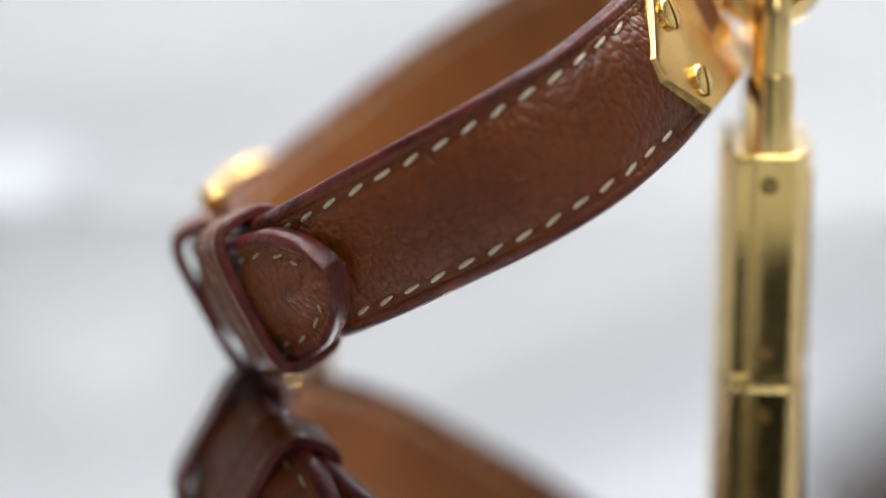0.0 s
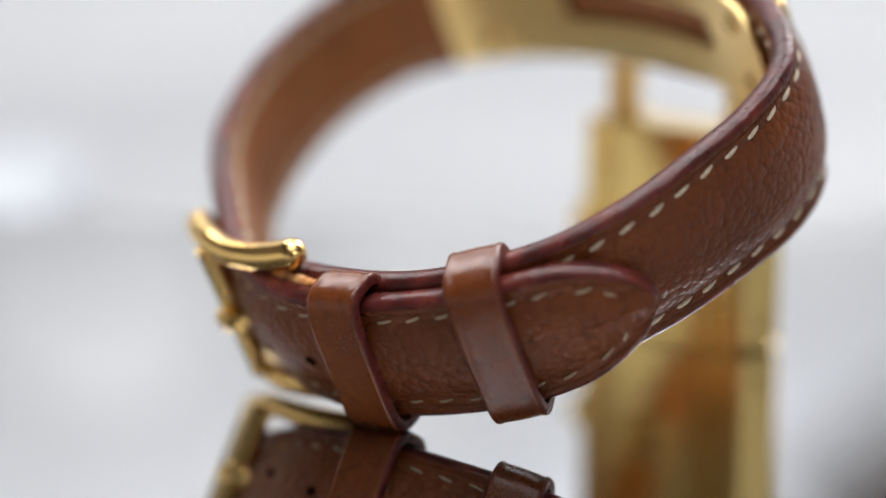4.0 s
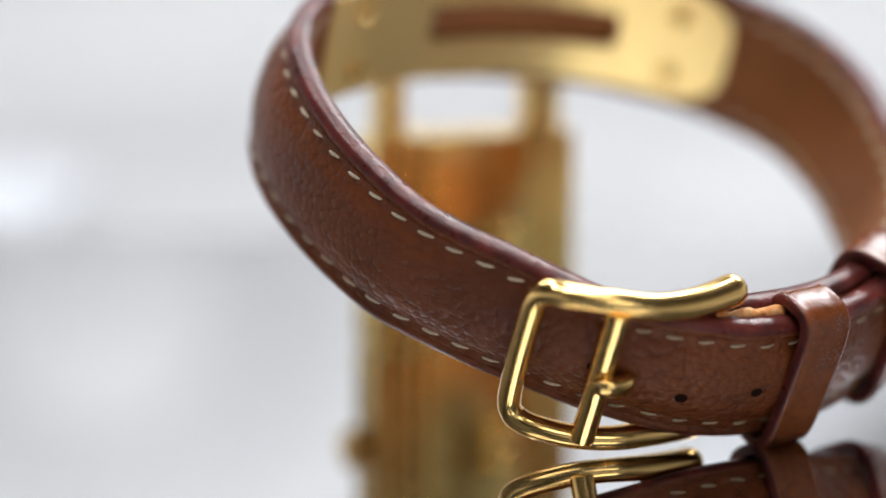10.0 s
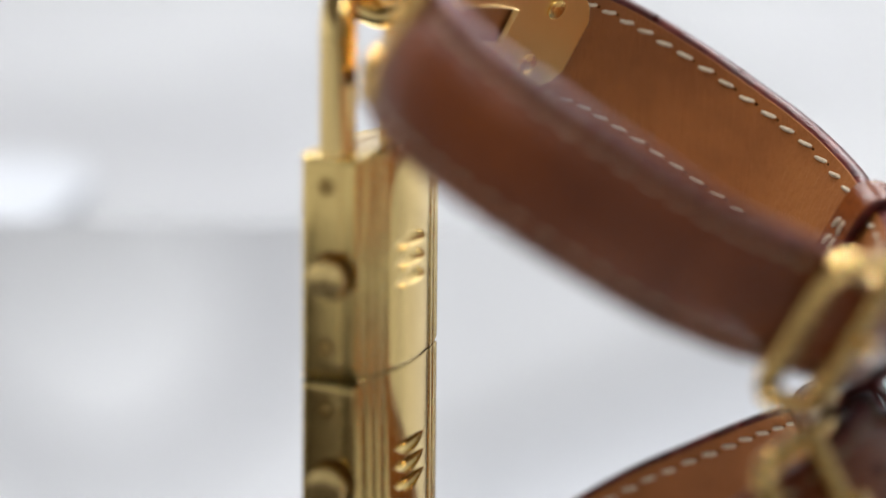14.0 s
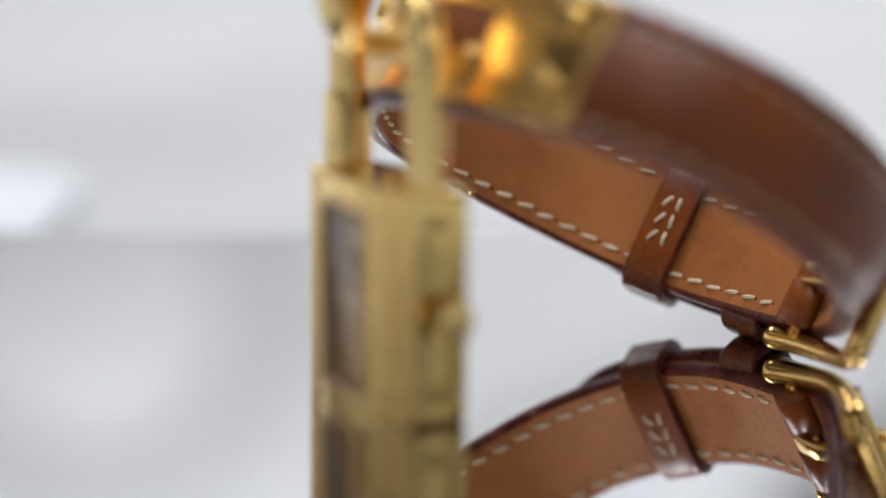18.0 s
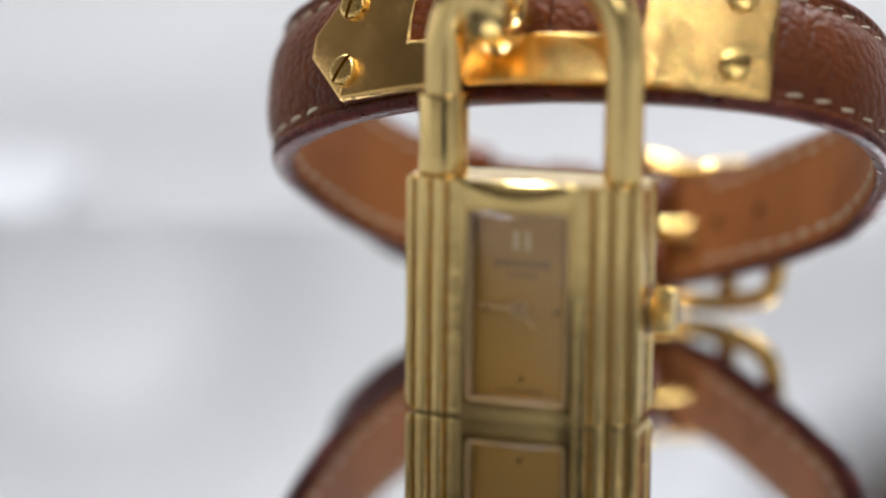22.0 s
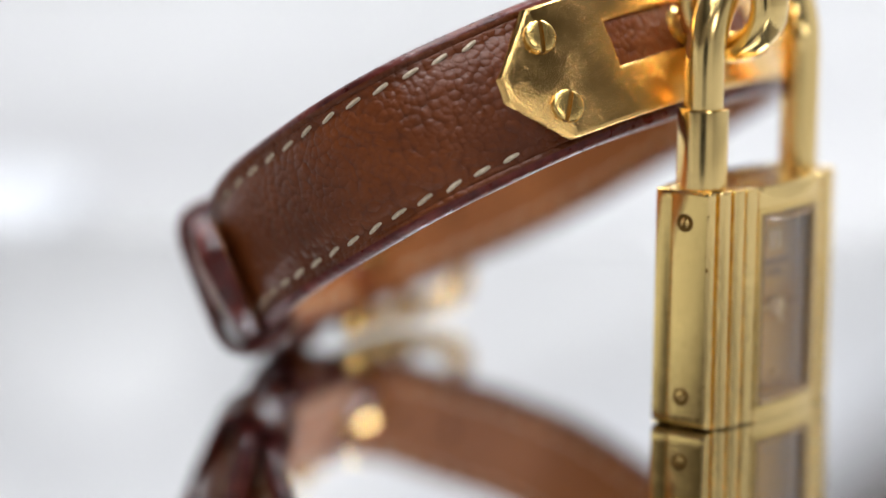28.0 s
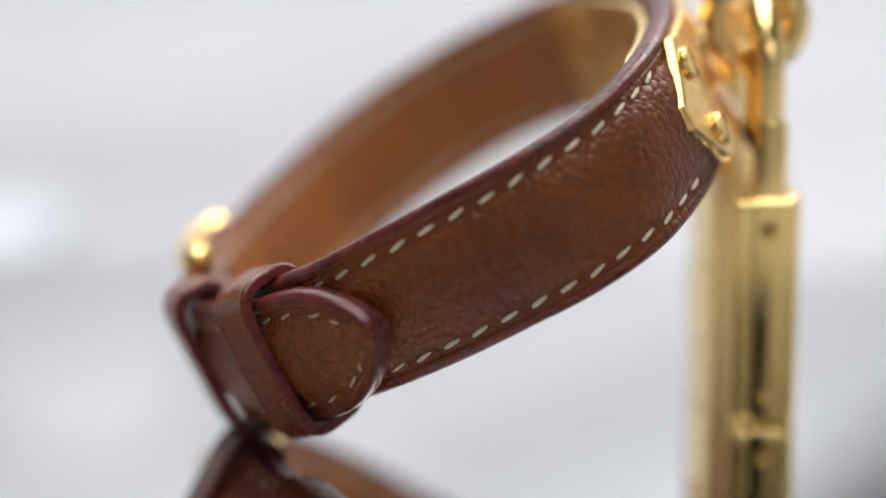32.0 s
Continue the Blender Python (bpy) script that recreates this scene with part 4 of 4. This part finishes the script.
        for k in range(n):
            a, b = a0 + (a1 - a0) * k / n, b0 + (b1 - b0) * k / n
            if k == 0:
                a, b = a * 0.985, b * 0.992
            line.append(edge_point(a, b, 0.02))
    part("crystal_edge", tube(bmesh.new(), line, 0.21, 10, True), GLASSEDGE, body, "pale polished crystal edge", sharp=80)
    edge = bmesh.new()
    for a, b in (((-win + 0.43, lo + 0.43), (-win + 0.72, hi - 0.43)), ((win - 0.72, lo + 0.43), (win - 0.43, hi - 0.43)), ((-win + 0.72, lo + 0.43), (win - 0.72, lo + 0.72)), ((-win + 0.72, hi - 0.72), (win - 0.72, hi - 0.43))):
        add_box(edge, (dial_x - 0.05, YC + a[0], a[1]), (dial_x + 0.5, YC + b[0], b[1]))
    part("inner_flange", edge, FLANGE, body, "pale brown flange round the dial")
    # pointers
    hz = 9.25
    def hand(name, angle, length, width, lift, label):
        bm = bmesh.new()
        pts = [(0.7, -width), (length * 0.85, -width * 0.8), (length, -width * 0.15), (length, width * 0.15), (length * 0.85, width * 0.8), (0.7, width)]
        c, s = math.cos(radians(angle)), math.sin(radians(angle))
        rings = [[Vector((dial_x + x, YC + c * a - s * b, hz + s * a + c * b)) for a, b in pts] for x in (lift, lift + 0.12)]
        skin(bm, rings)
        ring = bmesh.new()
        tube(ring, [Vector((dial_x + lift + 0.06, YC + math.cos(q) * 0.62, hz + math.sin(q) * 0.62)) for q in (2 * math.pi * k / 28 for k in range(28))], 0.15, 8, True, 0.6)
        part(name, bm, HAND, body, label)
        part("hub_ring", ring, HUB, body)
    hand("minute_hand", 176, 3.55, 0.16, 0.45, "slim gold minute hand")
    hand("hour_hand", -53, 2.0, 0.17, 0.2, "short gold hour hand")
    bm = bmesh.new()
    turned_bar(bm, [(0, 0.36), (0.8, 0.36), (1, 0.25)], (dial_x, YC, hz), (dial_x + 0.75, YC, hz), 20)
    part("hand_pin", bm, HUB, body)
    for y, z in ((2.95, hz), (-2.9, hz), (0, 3.4)):
        bm = bmesh.new()
        turned_bar(bm, [(0, 0.34), (0.7, 0.3), (1, 0.12)], (dial_x, YC + y, z), (dial_x + 0.22, YC + y, z), 18)
        part("hour_dot", bm, GOLD, body, "small raised gold hour dot")
    # printed emblem and maker's line stay plain bars
    for y in (-0.48, 0.48):
        part("emblem_bar", box((dial_x, YC + y - 0.19, 14.1), (dial_x + 0.12, YC + y + 0.19, 15.6)), PALE, body)
    for k in range(6):
        y = YC - 2.3 + 0.79 * k
        part("printed_bar", box((dial_x, y, 12.6), (dial_x + 0.02, y + 0.6, 13.25)), FAINT, body)
    def words(text, size, z, mat):
        cu = bpy.data.curves.new("lettering", "FONT")
        cu.body, cu.size, cu.align_x, cu.extrude = text, size, "CENTER", 0.01
        tmp = new("lettering", cu)
        me = bpy.data.meshes.new_from_object(tmp.evaluated_get(bpy.context.evaluated_depsgraph_get()))
        bpy.data.objects.remove(tmp)
        me.materials.clear()
        me.materials.append(mat)
        me.transform(Matrix.Diagonal((0.00125, 0.001, 0.001, 1)))
        ob = shared("lettering", me, Matrix.Translation((dial_x * 0.001 + 0.00002, YC * 0.001, z * 0.001)) @ Matrix(((0, 0, 1, 0), (1, 0, 0, 0), (0, 1, 0, 0), (0, 0, 0, 1))), body)
        ob["label"] = "printed word on the dial"
    words("PARIS", 0.78, 11.75, INK)
    words("SWISS MADE", 0.55, 2.2, INK)
    # worn engraving on the top and small dark nicks along the front corners
    for k in range(6):
        y = YC - 3.3 + 1.14 * k
        part("engraved_bar", box((17.7, y, TOP - 0.05), (18.5, y + 0.8, TOP + 0.006)), SLIT, body, "faint engraved bar")
    for sign in (-1, 1):
        nicks = bmesh.new()
        for k in range(16):
            z, a, h = rng.uniform(0.8, TOP - 0.8), rng.uniform(0.05, 0.13), rng.uniform(0.06, 0.22)
            bmesh.ops.create_icosphere(nicks, subdivisions=1, radius=1.0, matrix=Matrix.Translation((19.42 - rng.uniform(-0.06, 0.12), YC + sign * (WIDE - 0.12 + rng.uniform(-0.1, 0.06)), z)) @ Matrix.Diagonal((a, a, h, 1)))
        part("edge_nicks", nicks, GROOVE, body, "small dark nicks along the worn edge")
    # shackle
    r = 7.55
    zc = 29.9
    sx, yc = 17.2, YC + 0.12
    pts = [(sx, yc - r, TOP - 0.5)] + [(sx, yc - r, TOP + (zc - TOP) * k / 8) for k in range(9)]
    pts += [(sx, yc - r * math.cos(math.pi * k / 28), zc + r * math.sin(math.pi * k / 28)) for k in range(1, 28)]
    pts += [(sx, yc + r, zc - (zc - TOP) * k / 8) for k in range(9)] + [(sx, yc + r, TOP - 0.5)]
    part("shackle", tube(bmesh.new(), pts, 1.62, 24), SATIN, body, "round gold padlock shackle")
    bm = bmesh.new()
    turned_bar(bm, [(0, 2.02), (0.01, 2.08), (0.965, 2.08), (0.99, 2.02), (1, 1.6)], (sx, yc - r, TOP), (sx, yc - r, 26.3), 32)
    part("sleeve", bm, SATIN, body, "gold sleeve at the shackle's foot")


padlock()


def turned(degrees):
    return pose(0, 0, 0, 0, 0, degrees)


def sharp_at(y):
    return pose(0, y, 0.015)


def motions():
    walk(focus, [
        (0, sharp_at(-0.022)), (5.5, sharp_at(-0.026)), (9.5, sharp_at(-0.026)), (10.9, sharp_at(-0.024)), (11.7, sharp_at(0.010)),
        (13.5, sharp_at(0.013)), (17.5, sharp_at(0.017)), (20.5, sharp_at(0.017)), (21.2, sharp_at(0.015)), (21.6, sharp_at(0.004)), (22.0, sharp_at(-0.008)), (22.7, sharp_at(-0.020)),
        (25, sharp_at(-0.021)), (28, sharp_at(-0.021)), (32, sharp_at(-0.023))])
    walk(watch, [
        (0, turned(-1.20)),
        (0.5, turned(4.33)),
        (1, turned(10.29)),
        (1.5, turned(16.52)),
        (2, turned(22.39)),
        (2.5, turned(27.81)),
        (3, turned(33.76)),
        (3.5, turned(39.78)),
        (5.5, turned(63.44)),
        (6, turned(69.27)),
        (6.5, turned(75.07)),
        (7, turned(80.84)),
        (7.5, turned(87.17)),
        (8, turned(93.31)),
        (8.5, turned(98.90)),
        (9, turned(104.28)),
        (9.5, turned(109.71)),
        (10, turned(115.71)),
        (10.5, turned(121.79)),
        (11, turned(127.87)),
        (11.5, turned(133.69)),
        (12, turned(139.91)),
        (12.5, turned(146.06)),
        (13, turned(151.54)),
        (13.5, turned(156.80)),
        (15.5, turned(180.68)),
        (16, turned(186.76)),
        (16.5, turned(192.20)),
        (17, turned(198.33)),
        (17.5, turned(204.33)),
        (18, turned(210.39)),
        (18.5, turned(215.46)),
        (19, turned(220.99)),
        (19.5, turned(226.42)),
        (20, turned(232.97)),
        (20.5, turned(238.93)),
        (21, turned(245.07)),
        (21.5, turned(250.37)),
        (22, turned(256.34)),
        (22.5, turned(261.87)),
        (23, turned(267.43)),
        (23.5, turned(272.93)),
        (24, turned(278.87)),
        (24.5, turned(284.89)),
        (25, turned(290.68)),
        (25.5, turned(296.04)),
        (27.5, turned(319.05)),
        (28, turned(325.08)),
        (28.5, turned(330.32)),
        (29, turned(335.69)),
        (29.5, turned(340.98)),
        (30, turned(346.55)),
        (30.5, turned(352.73)),
        (31, turned(357.88)),
        (31.5, turned(362.83)),
        (32, turned(368.28)),
    ])


motions()
